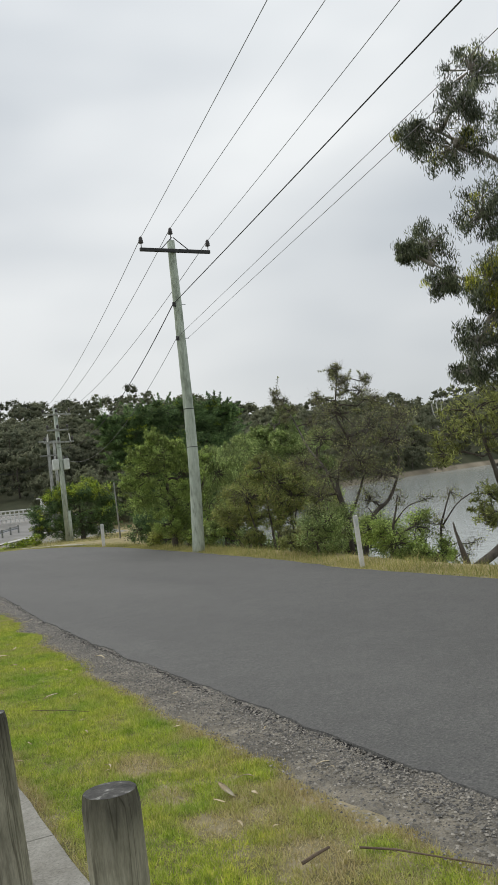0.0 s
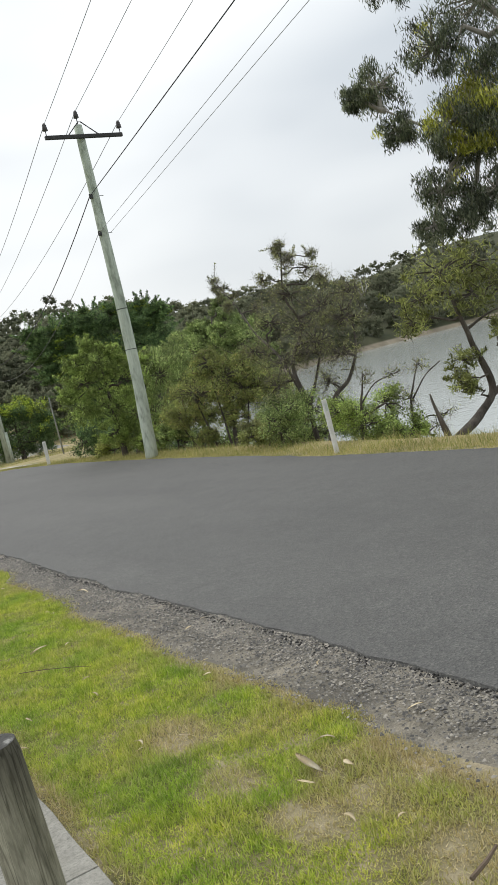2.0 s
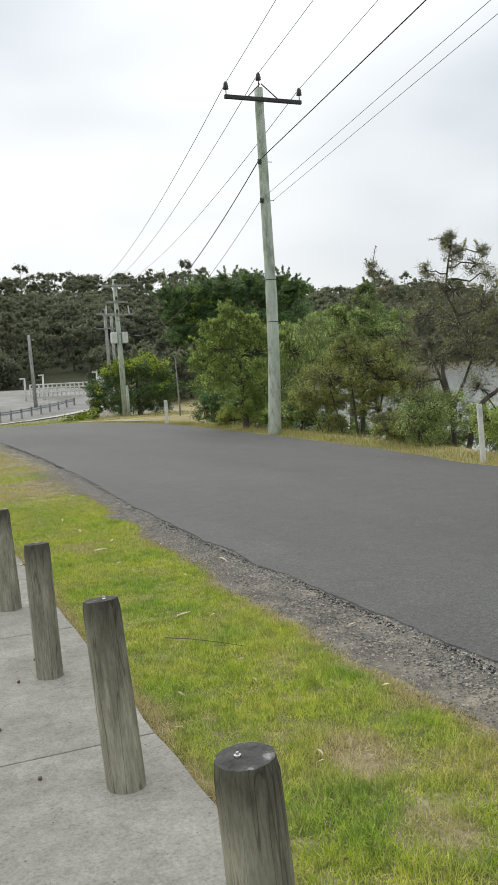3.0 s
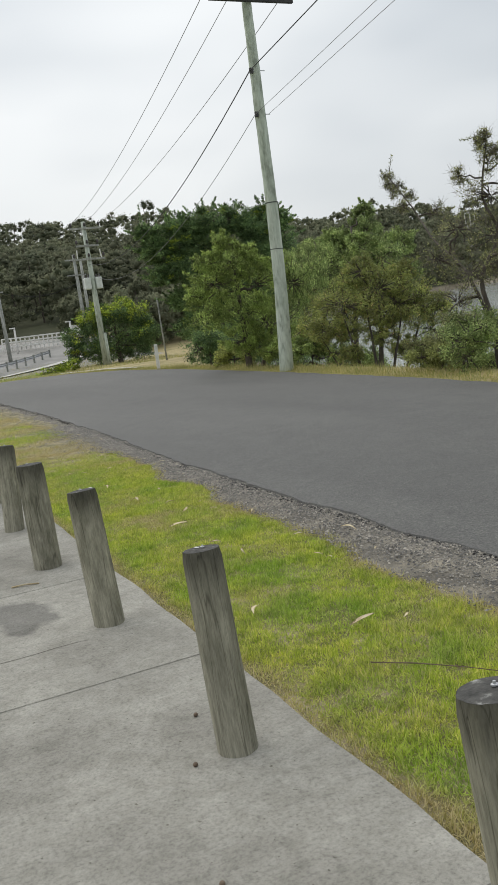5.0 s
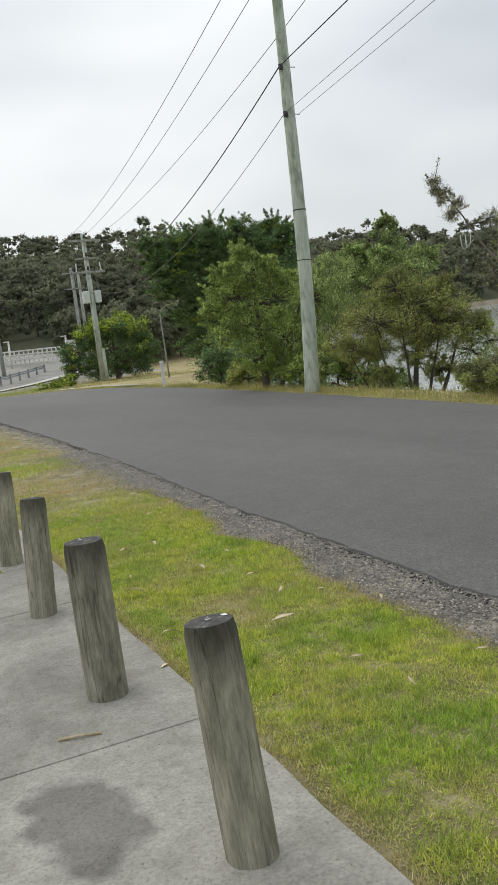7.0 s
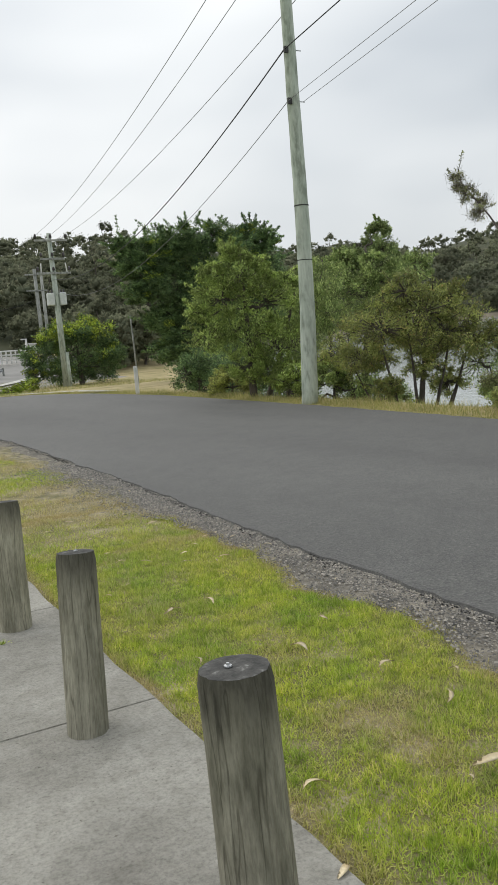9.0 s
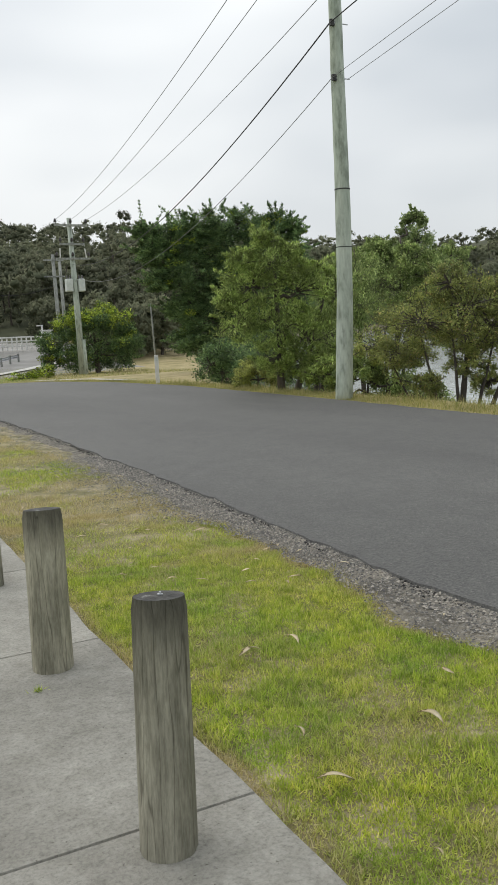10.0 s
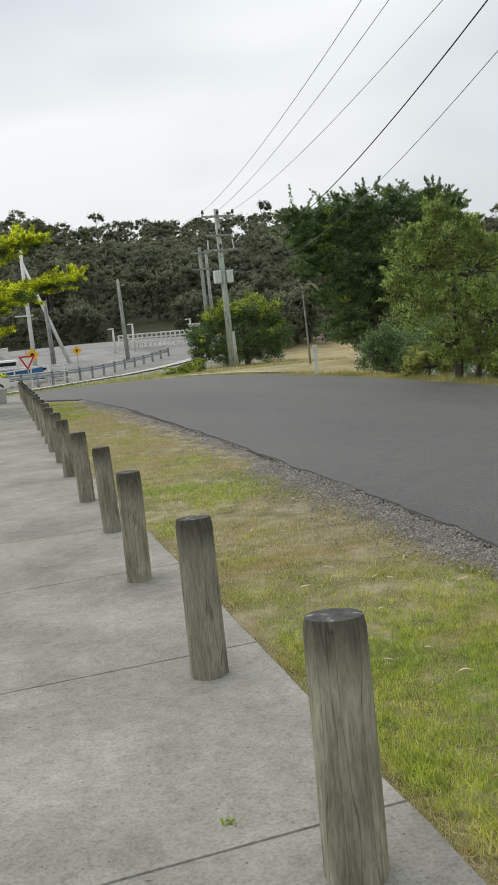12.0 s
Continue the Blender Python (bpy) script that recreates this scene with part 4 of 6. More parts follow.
# big cypress at the bend
plant("cypress_tree", (18.2, 45.4, gz(18.2, 45.4)),
      [([(18.2, 45.4, -0.2), (18.1, 45.4, 2.5), (18.0, 45.3, 5.0), (18.4, 45.3, 7.6)], 0.32), ([(18.1, 45.4, 1.2), (16.8, 45.7, 3.4), (15.4, 46.1, 6.2)], 0.14), ([(18.1, 45.4, 2.0), (20.0, 45.0, 5.0), (21.8, 44.8, 7.4)], 0.15)],
      [(14.5, 46.0, 7.2, 0.6), (14.7, 46.0, 6.1, 0.75), (15.2, 46.0, 4.6, 0.7), (15.6, 46.1, 6.9, 0.9), (15.8, 46.1, 5.5, 1.1), (16.8, 46.0, 7.2, 1.1), (17.9, 45.1, 7.5, 1.1), (19.5, 45.4, 7.5, 1.1), (21.5, 44.9, 7.6, 0.9), (17.0, 45.4, 5.0, 1.4), (18.7, 44.6, 5.0, 1.6),
       (17.4, 45.3, 2.8, 1.3), (16.5, 45.7, 1.7, 1.0), (20.6, 44.7, 6.9, 1.1), (22.3, 44.9, 7.2, 0.8), (18.0, 45.1, 1.0, 1.1), (20.6, 44.8, 5.4, 1.4),
       (20.2, 44.8, 3.2, 1.5), (18.2, 45.2, 6.0, 1.3), (16.4, 45.8, 6.2, 1.0), (16.6, 45.6, 3.4, 1.1), (18.6, 45.0, 3.6, 1.4), (22.0, 44.8, 6.0, 1.3), (22.2, 44.8, 3.6, 1.5), (19.6, 44.8, 1.4, 1.3), (15.9, 45.9, 3.3, 0.6)],
      F_CYPRESS, M_BARK, "large dark green cypress with upswept feathery tips", "tree", clumps=38, clump_r=0.4, per=150, size=(0.14, 0.034), style="flat", sprigs=13, sprig_len=0.62, tip_per=22, seed=51, trunk_r=0.3, accent=(F_LIME, 0.06, 4.0), flat=0.7, sweep=(-0.25, 0, 0))
# round bush by the far pole; lime sprays colour its upper masses as sunlit
plant("clipped_cypress", (17.6, 66.2, gz(17.6, 66.2)),
      [([(17.8, 65.7, -0.4), (17.7, 65.7, 1.6), (17.6, 65.6, 3.6)], 0.22)],
      [(18.2, 65.4, 3.95, 1.2), (16.6, 65.6, 3.75, 1.1), (15.8, 65.8, 3.2, 1.3), (19.3, 65.0, 3.5, 1.2), (14.6, 66.0, 2.2, 1.1), (17.2, 65.8, 2.2, 1.7), (19.9, 65.0, 2.0, 1.2), (14.4, 65.6, 1.0, 0.9), (16.0, 65.3, 0.9, 1.1), (19.6, 65.5, 1.1, 1.3), (20.3, 65.3, 2.2, 0.9), (18.0, 66.5, 1.0, 1.3)],
      F_CYPRESS, M_BARK, "rounded yellow-green cypress by the far power pole", "tree", clumps=34, clump_r=0.38, per=90, size=(0.14, 0.05), style="any", sprigs=8, sprig_len=0.35, accent=(F_LIME, 0.75, 2.6), seed=61, flat=0.85)
plant("low_juniper", (11.6, 60.2, gz(11.6, 60.2)), [([(11.6, 60.2, -0.3), (11.6, 60.2, 0.2)], 0.05)],
      [(11.2, 60.3, 0.05, 0.55), (12.0, 60.1, 0.25, 0.55), (10.6, 60.5, -0.02, 0.4), (12.7, 60.2, 0.3, 0.5)],
      F_LIME, M_BARK, "low spreading juniper beside the round cypress", "shrub", clumps=12, per=60, size=(0.2, 0.06), style="flat", seed=63)
# conifers beyond the footpath
plant("golden_cypress", (-3.4, 37.6, gz(-3.4, 37.6)),
      [([(-3.4, 37.6, -0.1), (-3.3, 37.6, 3.0), (-3.2, 37.5, 6.0), (-3.1, 37.5, 9.0)], 0.25), ([(-3.3, 37.6, 3.2), (-1.2, 37.5, 3.8), (1.4, 37.4, 4.0)], 0.09), ([(-3.3, 37.6, 4.6), (-0.6, 37.5, 5.6), (0.8, 37.4, 5.9)], 0.08)],
      [(2.75, 37.3, 4.2, 0.26), (2.25, 37.4, 4.15, 0.36), (1.6, 37.3, 4.05, 0.45), (0.9, 37.4, 3.85, 0.6), (0.0, 37.3, 3.55, 0.7), (-1.0, 37.4, 3.5, 0.9),
       (-0.6, 37.4, 2.4, 0.6), (-0.8, 37.4, 1.4, 0.5),
       (1.45, 37.3, 5.5, 0.33), (0.9, 37.4, 5.5, 0.5), (0.2, 37.3, 5.3, 0.6), (-0.6, 37.4, 5.3, 0.8), (-1.8, 37.4, 5.6, 1.0), (-2.6, 37.4, 7.6, 1.0), (-2.0, 37.4, 3.2, 1.0)],
      F_CYPRESS, M_BARK, "golden-tipped cypress with layered sprays over the path", "tree", clumps=26, clump_r=0.5, per=110, size=(0.15, 0.028), style="flat", sprigs=12, sprig_len=0.4, tip_per=22, seed=71, tip_gold=True, accent=(F_GOLD, 0.9, 1.0), flat=0.5, sweep=(0.8, 0, -0.1))
plant("dark_conifer", (-2.9, 33.8, gz(-2.9, 33.8)),
      [([(-2.9, 33.8, -0.1), (-2.9, 33.8, 4.0), (-2.8, 33.8, 9.5)], 0.25)],
      [(-1.4, 34.2, 7.3, 1.0), (-2.6, 34.0, 8.8, 1.2), (-1.2, 34.2, 5.3, 1.2), (-2.5, 34.0, 6.4, 1.5), (-1.1, 34.2, 3.2, 1.0), (-2.3, 34.0, 4.2, 1.5), (-2.3, 34.0, 2.0, 1.4), (-2.7, 33.8, 10.0, 0.8)],
      F_CYPRESS, M_BARK, "tall dark green conifer beside the footpath", "tree", clumps=26, clump_r=0.34, per=80, size=(0.14, 0.04), style="flat", sprigs=7, sprig_len=0.5, seed=73)
plant("sparse_gum", (-3.6, 9.6, gz(-3.6, 9.6)),
      [([(-3.6, 9.6, -0.1), (-3.5, 9.6, 2.4), (-3.1, 9.5, 4.6), (-2.6, 9.4, 6.4)], 0.13), ([(-3.0, 9.5, 4.8), (-1.6, 9.4, 5.9), (-0.7, 9.4, 6.2), (0.2, 9.4, 5.95)], 0.035), ([(-3.2, 9.5, 4.0), (-1.8, 9.4, 4.9), (-0.6, 9.4, 5.1), (0.3, 9.4, 4.75)], 0.035), ([(-0.5, 9.4, 5.1), (0.0, 9.4, 4.5), (0.15, 9.4, 3.8)], 0.012)],
      [(-0.02, 9.4, 6.0, 0.26), (0.2, 9.4, 5.8, 0.2), (-0.5, 9.4, 5.3, 0.36), (-0.18, 9.4, 5.05, 0.3), (0.2, 9.4, 4.8, 0.22), (-0.5, 9.4, 4.5, 0.34), (0.36, 9.4, 4.6, 0.16), (0.1, 9.4, 4.0, 0.16), (-1.7, 9.4, 6.0, 0.6), (-1.6, 9.4, 4.9, 0.5)],
      F_GUM, M_BARKPALE, "sparse gum with thin hanging twigs beyond the path", "tree", clumps=14, clump_r=0.45, per=9, size=(0.1, 0.02), style="hang", seed=75, twig=0.006)

# low growth along the bank
rng = np.random.RandomState(4)
for k, (x, y, h, m, words) in enumerate([
        (10.6, 7.3, 0.65, F_MID, "low dark shrub above the waterline"), (11.0, 6.4, 0.7, F_MID, "low dark shrub above the waterline"),
        (9.7, 10.9, 0.75, F_BRIGHT, "leafy green shrub on the bank"), (10.2, 10.2, 0.6, F_BRIGHT, "leafy green shrub on the bank"),
        (9.4, 13.4, 0.9, F_MID, "scrubby bush at the road edge"), (9.8, 14.6, 0.5, F_WATTLE, "olive scrub at the road edge"),
        (10.4, 16.0, 0.5, F_MID, "scrubby bush at the road edge"), (10.3, 15.2, 0.9, F_TEA, "dull olive scrub under the tea tree"), (11.2, 14.6, 1.1, F_MID, "leafy scrub under the tea tree"), (12.2, 15.6, 1.2, F_TEA, "dull olive scrub above the water"), (11.4, 16.6, 0.45, F_WATTLE, "olive scrub above the lake")] + [
        (11.3, 22.8, 0.8, F_MID, "dense green bush behind the power pole"), (11.2, 24.0, 0.8, F_BRIGHT, "leafy green bush behind the power pole"),
        (12.6, 23.4, 1.0, F_MID, "dense green bush behind the power pole"), (13.9, 24.6, 1.5, F_MID, "dense green bush above the lake"), (15.6, 26.0, 1.9, F_CYPRESS, "dark bush above the lake"), (17.6, 25.6, 1.6, F_CYPRESS, "dark bush above the lake"), (14.6, 21.4, 0.8, F_WATTLE, "olive scrub above the lake"), (12.4, 29.8, 1.5, F_CYPRESS, "dense dark bush under the trees"),
        (12.0, 32.6, 1.2, F_CYPRESS, "dark bush under the trees"), (13.6, 34.4, 1.4, F_CYPRESS, "dark bush under the trees"),
        (14.4, 31.6, 2.0, F_CYPRESS, "tall dark bush among the trees"), (15.5, 36.5, 2.2, F_CYPRESS, "tall dark bush near the bend"), (11.2, 28.4, 0.7, F_WATTLE, "olive scrub at the road edge")]):
    z0 = gz(x, y)
    blobs = [(x + rng.normal(0, 0.45) * h, y + rng.normal(0, 0.45) * h, z0 + h * rng.uniform(0.35, 0.95), h * rng.uniform(0.35, 0.6)) for _ in range(6)]
    plant("bank_shrub", (x, y, z0), [([(x, y, z0 - 0.1), (x + 0.05, y, z0 + h * 0.4), (x, y + 0.05, z0 + h * 0.8)], 0.035)], blobs, m, M_BARK, words, "shrub",
          clumps=22, clump_r=0.42, per=80, size=(0.065, 0.022) if y < 20 else (0.085, 0.03), seed=100 + k, group="bank shrubs")


# ---- woods on the far hills, one mass ----
def woods(name, count, d0, d1, b0, b1, card, per, label, seed):
    rng = np.random.RandomState(seed)
    brg = np.radians(rng.uniform(b0, b1, count * 4))
    deg = np.degrees(brg)
    shore = np.interp(deg, [-60, 10, 24, 30, 40, 60, 90, 130], [118, 118, 112, 150, 215, 330, 380, 420])
    d = shore + d0 + (d1 - d0) * rng.rand(count * 4) ** (1.15 if card < 0.5 else 1.9)
    x, y = d * np.sin(brg), d * np.cos(brg)
    z = ground_z(x, y)
    clear = (np.abs(deg - 49.9) < 1.6) & (d > shore + 55) & (d < 402)      # open slope below the house
    keep = np.where((z > LAKE + 0.9 + fall(x, y)) & ~clear)[0][:count]
    x, y, z, d, shore = x[keep], y[keep], z[keep], d[keep], shore[keep]
    n = len(x)
    slender = rng.rand(n) < 0.09
    tall = np.where(slender, rng.uniform(9, 11.5, n), rng.uniform(7, 10.5, n)) * np.where(d - shore < 14, 0.55, 1.0)
    lobes = 24 if card < 0.5 else 16
    ang, out = rng.uniform(0, 6.28, (n, lobes)), rng.rand(n, lobes) ** 0.55
    spread = tall * np.where(slender, 0.22, 0.34)
    low = rng.rand(n, lobes) < np.where(slender, 0.25, 0.5)[:, None]
    rise = np.where(low, rng.uniform(0.1, 0.72, (n, lobes)), np.where(slender[:, None], 0.78, 0.58) + 0.3 * np.sqrt(1 - out**2 * 0.9) * rng.uniform(0.5, 1, (n, lobes)))
    cx = x[:, None] + np.cos(ang) * out * spread[:, None]
    cy = y[:, None] + np.sin(ang) * out * spread[:, None]
    cz = z[:, None] + tall[:, None] * rise
    cen = np.stack([cx, cy, cz], 2).reshape(-1, 3)
    size = np.repeat(np.where(slender, 0.09, 0.125) * tall, lobes) * rng.uniform(0.5, 1.35, n * lobes)
    v, f = leaf_cloud(rng, cen, size, per, card, card * 0.65, "any", True)
    mass = thing(name, (0, 0, 0), label, "woods", kind="stuff")
    ico = bmesh.new()
    bmesh.ops.create_icosphere(ico, subdivisions=1, radius=0.5)
    iv = np.array([p.co[:] for p in ico.verts])
    fi = np.array([[p.index for p in q.verts] for q in ico.faces])
    ico.free()
    m = len(cen)
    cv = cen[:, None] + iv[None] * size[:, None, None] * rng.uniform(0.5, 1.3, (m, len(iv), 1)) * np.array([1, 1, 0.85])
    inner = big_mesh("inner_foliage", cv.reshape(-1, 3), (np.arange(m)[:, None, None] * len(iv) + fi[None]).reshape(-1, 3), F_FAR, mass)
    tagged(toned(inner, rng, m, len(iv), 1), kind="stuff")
    crowns = tagged(toned(big_mesh("crowns", v, f, F_FAR, mass), rng, n, lobes * per, 3), kind="stuff") or mass.children[0]
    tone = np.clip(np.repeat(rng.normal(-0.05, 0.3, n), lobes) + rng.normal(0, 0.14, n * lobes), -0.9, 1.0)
    # cores toned below the crowns: the shade inside them is put into the colour
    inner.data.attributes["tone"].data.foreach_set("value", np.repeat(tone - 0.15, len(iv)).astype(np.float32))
    crowns.data.attributes["tone"].data.foreach_set("value", np.repeat(tone, per * 3).astype(np.float32))
    tr = [tube([(x[i], y[i], z[i] - 0.5), (x[i] + rng.normal(0, 0.3), y[i], z[i] + tall[i] * 0.5), (x[i] + rng.normal(0, 0.6), y[i], z[i] + tall[i] * 0.9)], [0.17, 0.13, 0.06], 5, False) for i in range(n) if slender[i] or i % 5 == 0]
    tagged(part("trunks", joined(tr), M_BARK, mass), kind="stuff")
    return mass


woods("near_hill_woods", 690, 3, 150, -8, 36, 0.45, 22, "dense olive gum woods covering the near hillside", 201)
woods("slope_woods", 60, -38, 3, 15.4, 27, 0.36, 34, "grey-green bush on the slope beyond the bend", 205)
woods("far_shore_woods", 860, 0.5, 130, 26, 84, 0.8, 17, "grey-green gum woods on the hills across the lake", 203)

# pale dead gum on the far shore
dx, dy = 163.0, 197.0
dead = thing("dead_tree", (dx, dy, gz(dx, dy)), "bleached dead gum standing on the far shore", "tree")
part("trunk", joined([tube([(0, 0, -0.5), (0.2, 0, 4), (0.5, 0, 7.5), (0.2, 0, 11)], [0.45, 0.35, 0.25, 0.1], 8), tube([(0.3, 0, 5), (-1.2, 0, 7.5), (-1.6, 0, 10.5)], [0.25, 0.18, 0.08], 6),
                      tube([(0.4, 0, 6), (2.0, 0, 8.5), (2.2, 0, 11.5)], [0.22, 0.15, 0.06], 6), tube([(1.6, 0, 7.9), (3.2, 0, 9.2)], [0.12, 0.05], 6)]), M_KERB, dead, smooth=True)


# ---- power poles and wires ----
def insulator(parent, x, y, z, pin=0.14, size=1.0):
    ins = part("insulator", lathe([(0.03 * size, z + pin), (0.085 * size, z + pin + 0.02), (0.07 * size, z + pin + 0.07), (0.08 * size, z + pin + 0.09), (0.06 * size, z + pin + 0.14),
                                   (0.068 * size, z + pin + 0.16), (0.04 * size, z + pin + 0.22), (0.015 * size, z + pin + 0.24)], 12, (x, y, 0)), M_PORCELAIN, parent, "dark ribbed porcelain insulator", True)
    part("pin", tube([(x, y, z - 0.03), (x, y, z + pin + 0.03)], 0.014, 6), M_STEELDARK, ins)


POLE = (9.79, 21.55)
pz = gz(*POLE)
pole = thing("power_pole", (*POLE, pz), "tall greenish timber power pole with a dark crossarm", "power pole")
H = 10.2
lean = lambda t: (0.07 * t + 0.11 * math.sin(math.pi * t) + 0.025 * math.sin(t * 7), -0.1 * t, H * t)
shaft = tube([lean(t) for t in np.linspace(-0.02, 1, 26)], [0.2 - 0.075 * t for t in np.linspace(0, 1, 26)], 18)
part("shaft", wobble(shaft, 0.012, 1.6, 2.0), M_POLE, pole, smooth=True)
part("steel_band", tube([lean(0.452), lean(0.4545)], [0.172, 0.172], 18), M_STEELDARK, pole)
part("steel_band", tube([lean(0.33), lean(0.3318)], [0.181, 0.181], 18), M_STEELDARK, pole)
ax, ay, az = lean(0.962)
arm = part("crossarm", box(ax + 0.05, ay - 0.2, az, 2.45, 0.1, 0.11, 0.012), M_STEELDARK, pole, "dark crossarm")
for s in (-1, 1):
    part("brace", tube([(ax + s * 0.02, ay - 0.16, az + 0.46), (ax + 0.05 + s * 0.5, ay - 0.17, az + 0.04)], 0.016, 6), M_STEELDARK, pole)
    insulator(pole, ax + 0.05 + s * 1.17, ay - 0.2, az + 0.05)
insulator(pole, ax + 0.01, ay, H + 0.02, 0.2)
for t in (0.79, 0.68):
    x_, y_, z_ = lean(t)
    part("bracket", box(x_ - 0.16, y_ - 0.1, z_, 0.1, 0.06, 0.14, 0.008), M_STEELDARK, pole)
    part("bolt", tube([(x_ - 0.2, y_ - 0.1, z_), (x_ + 0.24, y_ - 0.1, z_)], 0.013, 6), M_GALV, pole)

FAR = (16.1, 63.98)
fz = gz(*FAR)
far_pole = thing("power_pole", (*FAR, fz), "grey timber pole carrying transformers and three crossarms", "power pole")
far_pole.scale = (1.16, 1.16, 1.16)
part("shaft", tube([(0, 0, -0.2), (-0.05, 0.0, 4.0), (-0.15, 0.02, 9.3)], [0.21, 0.18, 0.13], 14), M_POLE, far_pole, smooth=True)
part("splint", tube([(0.2, -0.12, -0.2), (0.17, -0.12, 2.1)], [0.13, 0.11], 12), M_POLE, far_pole, "short reinforcing stub", True)
for z_, w_arm in ((8.85, 2.0), (7.75, 1.5), (6.9, 2.1)):
    part("crossarm", box(-0.12, -0.18, z_, w_arm, 0.11, 0.12, 0.01), M_POLEGREY, far_pole)
    for s in (-0.46, 0.0, 0.46):
        insulator(far_pole, -0.12 + s * w_arm, -0.18, z_ + 0.05, 0.1, 1.1)
for s in (-1, 1):
    tank = part("transformer", box(-0.08 + s * 0.37, -0.05, 5.35, 0.4, 0.46, 0.75, 0.05), M_GREYPAINT, far_pole, "grey transformer tank")
    for q in (-0.1, 0.1):
        part("bushing", lathe([(0.045, 5.72), (0.06, 5.76), (0.04, 5.82), (0.05, 5.86), (0.02, 5.95)], 8, (-0.08 + s * 0.37 + q, -0.05, 0)), M_PORCELAIN, tank)
    part("drop_fuse", tube([(-0.1 + s * 0.8, -0.2, 6.9), (-0.12 + s * 0.75, -0.2, 7.5)], 0.035, 6), M_WHITE, far_pole)

BACK = (1.5, -25.0)
back_pole = thing("power_pole", (*BACK, gz(*BACK)), "timber power pole behind on the roadside", "power pole")
part("shaft", tube([(0, 0, -0.2), (0, 0, 10.4)], [0.19, 0.12], 14), M_POLE, back_pole, smooth=True)
for z_ in (10.0, 8.0, 7.4):
    part("crossarm", box(0.9, 0.15, z_, 3.4, 0.1, 0.11, 0.01), M_STEELDARK, back_pole)


def wire(a, b, sag, r, mat, label):
    a, b = Vector(a), Vector(b)
    pts = [a + (b - a) * t - Vector((0, 0, 4 * sag * t * (1 - t))) for t in np.linspace(0, 1, 28)]
    ob = thing("overhead_wire", a, label, "wire", "overhead wires")
    part("strand", tube([tuple(p - a) for p in pts], r, 5), mat, ob)


def on_pole(dx, dy, dz):
    return (POLE[0] + dx, POLE[1] + dy, pz + dz)


tops = [on_pole(ax + 0.05 - 1.17, ay - 0.2, az + 0.38), on_pole(ax + 0.01, ay, H + 0.42), on_pole(ax + 0.05 + 1.17, ay - 0.2, az + 0.38)]
backs = [(1.0, -25.0, 10.1), (2.9, -25.0, 10.4), (3.5, -25.0, 10.1)]
fars = [(FAR[0] - 1.2, FAR[1] - 0.22, fz + 10.62), (FAR[0] - 0.14, FAR[1] - 0.22, fz + 10.62), (FAR[0] + 0.93, FAR[1] - 0.22, fz + 10.62)]
for a, b, c in zip(tops, backs, fars):
    wire(a, b, 0.35, 0.008, M_WIRE, "thin grey overhead power line")
    wire(a, c, 0.65, 0.011, M_WIRE, "thin grey overhead power line")
x_, y_, z_ = lean(0.79)
wire(on_pole(x_ - 0.2, y_ - 0.1, z_), (3.8, -25.0, 8.1), 0.1, 0.013, M_CABLE, "thick black overhead cable")
wire(on_pole(x_ - 0.2, y_ - 0.1, z_), (FAR[0] - 0.2, FAR[1] - 0.2, fz + 7.6), 1.5, 0.017, M_CABLE, "thick black overhead cable")
x_, y_, z_ = lean(0.68)
wire(on_pole(x_ - 0.2, y_ - 0.1, z_), (3.6, -25.0, 7.5), 0.02, 0.006, M_WIRE, "thin grey service line")
wire(on_pole(x_ + 0.2, y_ - 0.1, z_), (3.85, -25.0, 7.45), 0.02, 0.006, M_WIRE, "thin grey service line")
wire(on_pole(x_ - 0.2, y_ - 0.1, z_), (FAR[0] + 0.3, FAR[1] - 0.2, fz + 6.6), 1.55, 0.009, M_WIRE, "thin grey service line")


def plain_pole(name, base, top, r, mat, label, category="pole"):
    ob = thing(name, base, label, category)
    d = Vector(top) - Vector(base)
    part("shaft", tube([(0, 0, -0.3), tuple(d * 0.5), tuple(d)], [r, r * 0.85, r * 0.7], 10), mat, ob, smooth=True)
    return ob, d


def far_at(x, y):
    return (x, y, gz(x, y))


ob, d = plain_pole("power_pole", far_at(18.9, 79.7), (18.75, 79.7, 10.0), 0.2, M_POLEGREY, "distant timber pole behind the transformer pole", "power pole")
part("crossarm", box(d.x, d.y - 0.15, d.z - 0.5, 1.8, 0.12, 0.12, 0.01), M_POLEGREY, ob)
part("crossarm", box(d.x, d.y - 0.15, d.z - 1.9, 1.8, 0.12, 0.12, 0.01), M_POLEGREY, ob)
plain_pole("power_pole", far_at(19.9, 81.5), (19.8, 81.5, 9.6), 0.18, M_POLEGREY, "distant bare timber pole", "power pole")
ob, d = plain_pole("power_pole", far_at(11.8, 81.3), (11.6, 81.3, 7.85), 0.2, M_POLEGREY, "grey timber pole behind the guardrail", "power pole")
part("bracket", box(d.x + 0.3, d.y, d.z - 0.5, 0.4, 0.1, 0.1, 0.01), M_POLEGREY, ob)
ob, d = plain_pole("stayed_pole", far_at(4.2, 87.2), (4.1, 87.2, 11.5), 0.22, M_WHITE, "pale tall pole with a slanting brace", "power pole")
part("brace", tube([(3.2, 0, -0.2), tuple(d * 0.9)], [0.18, 0.13], 10), M_WHITE, ob, smooth=True)
part("crossarm", box(d.x * 0.3 - 0.4, 0, 4.6, 1.6, 0.12, 0.12, 0.01), M_WHITE, ob)
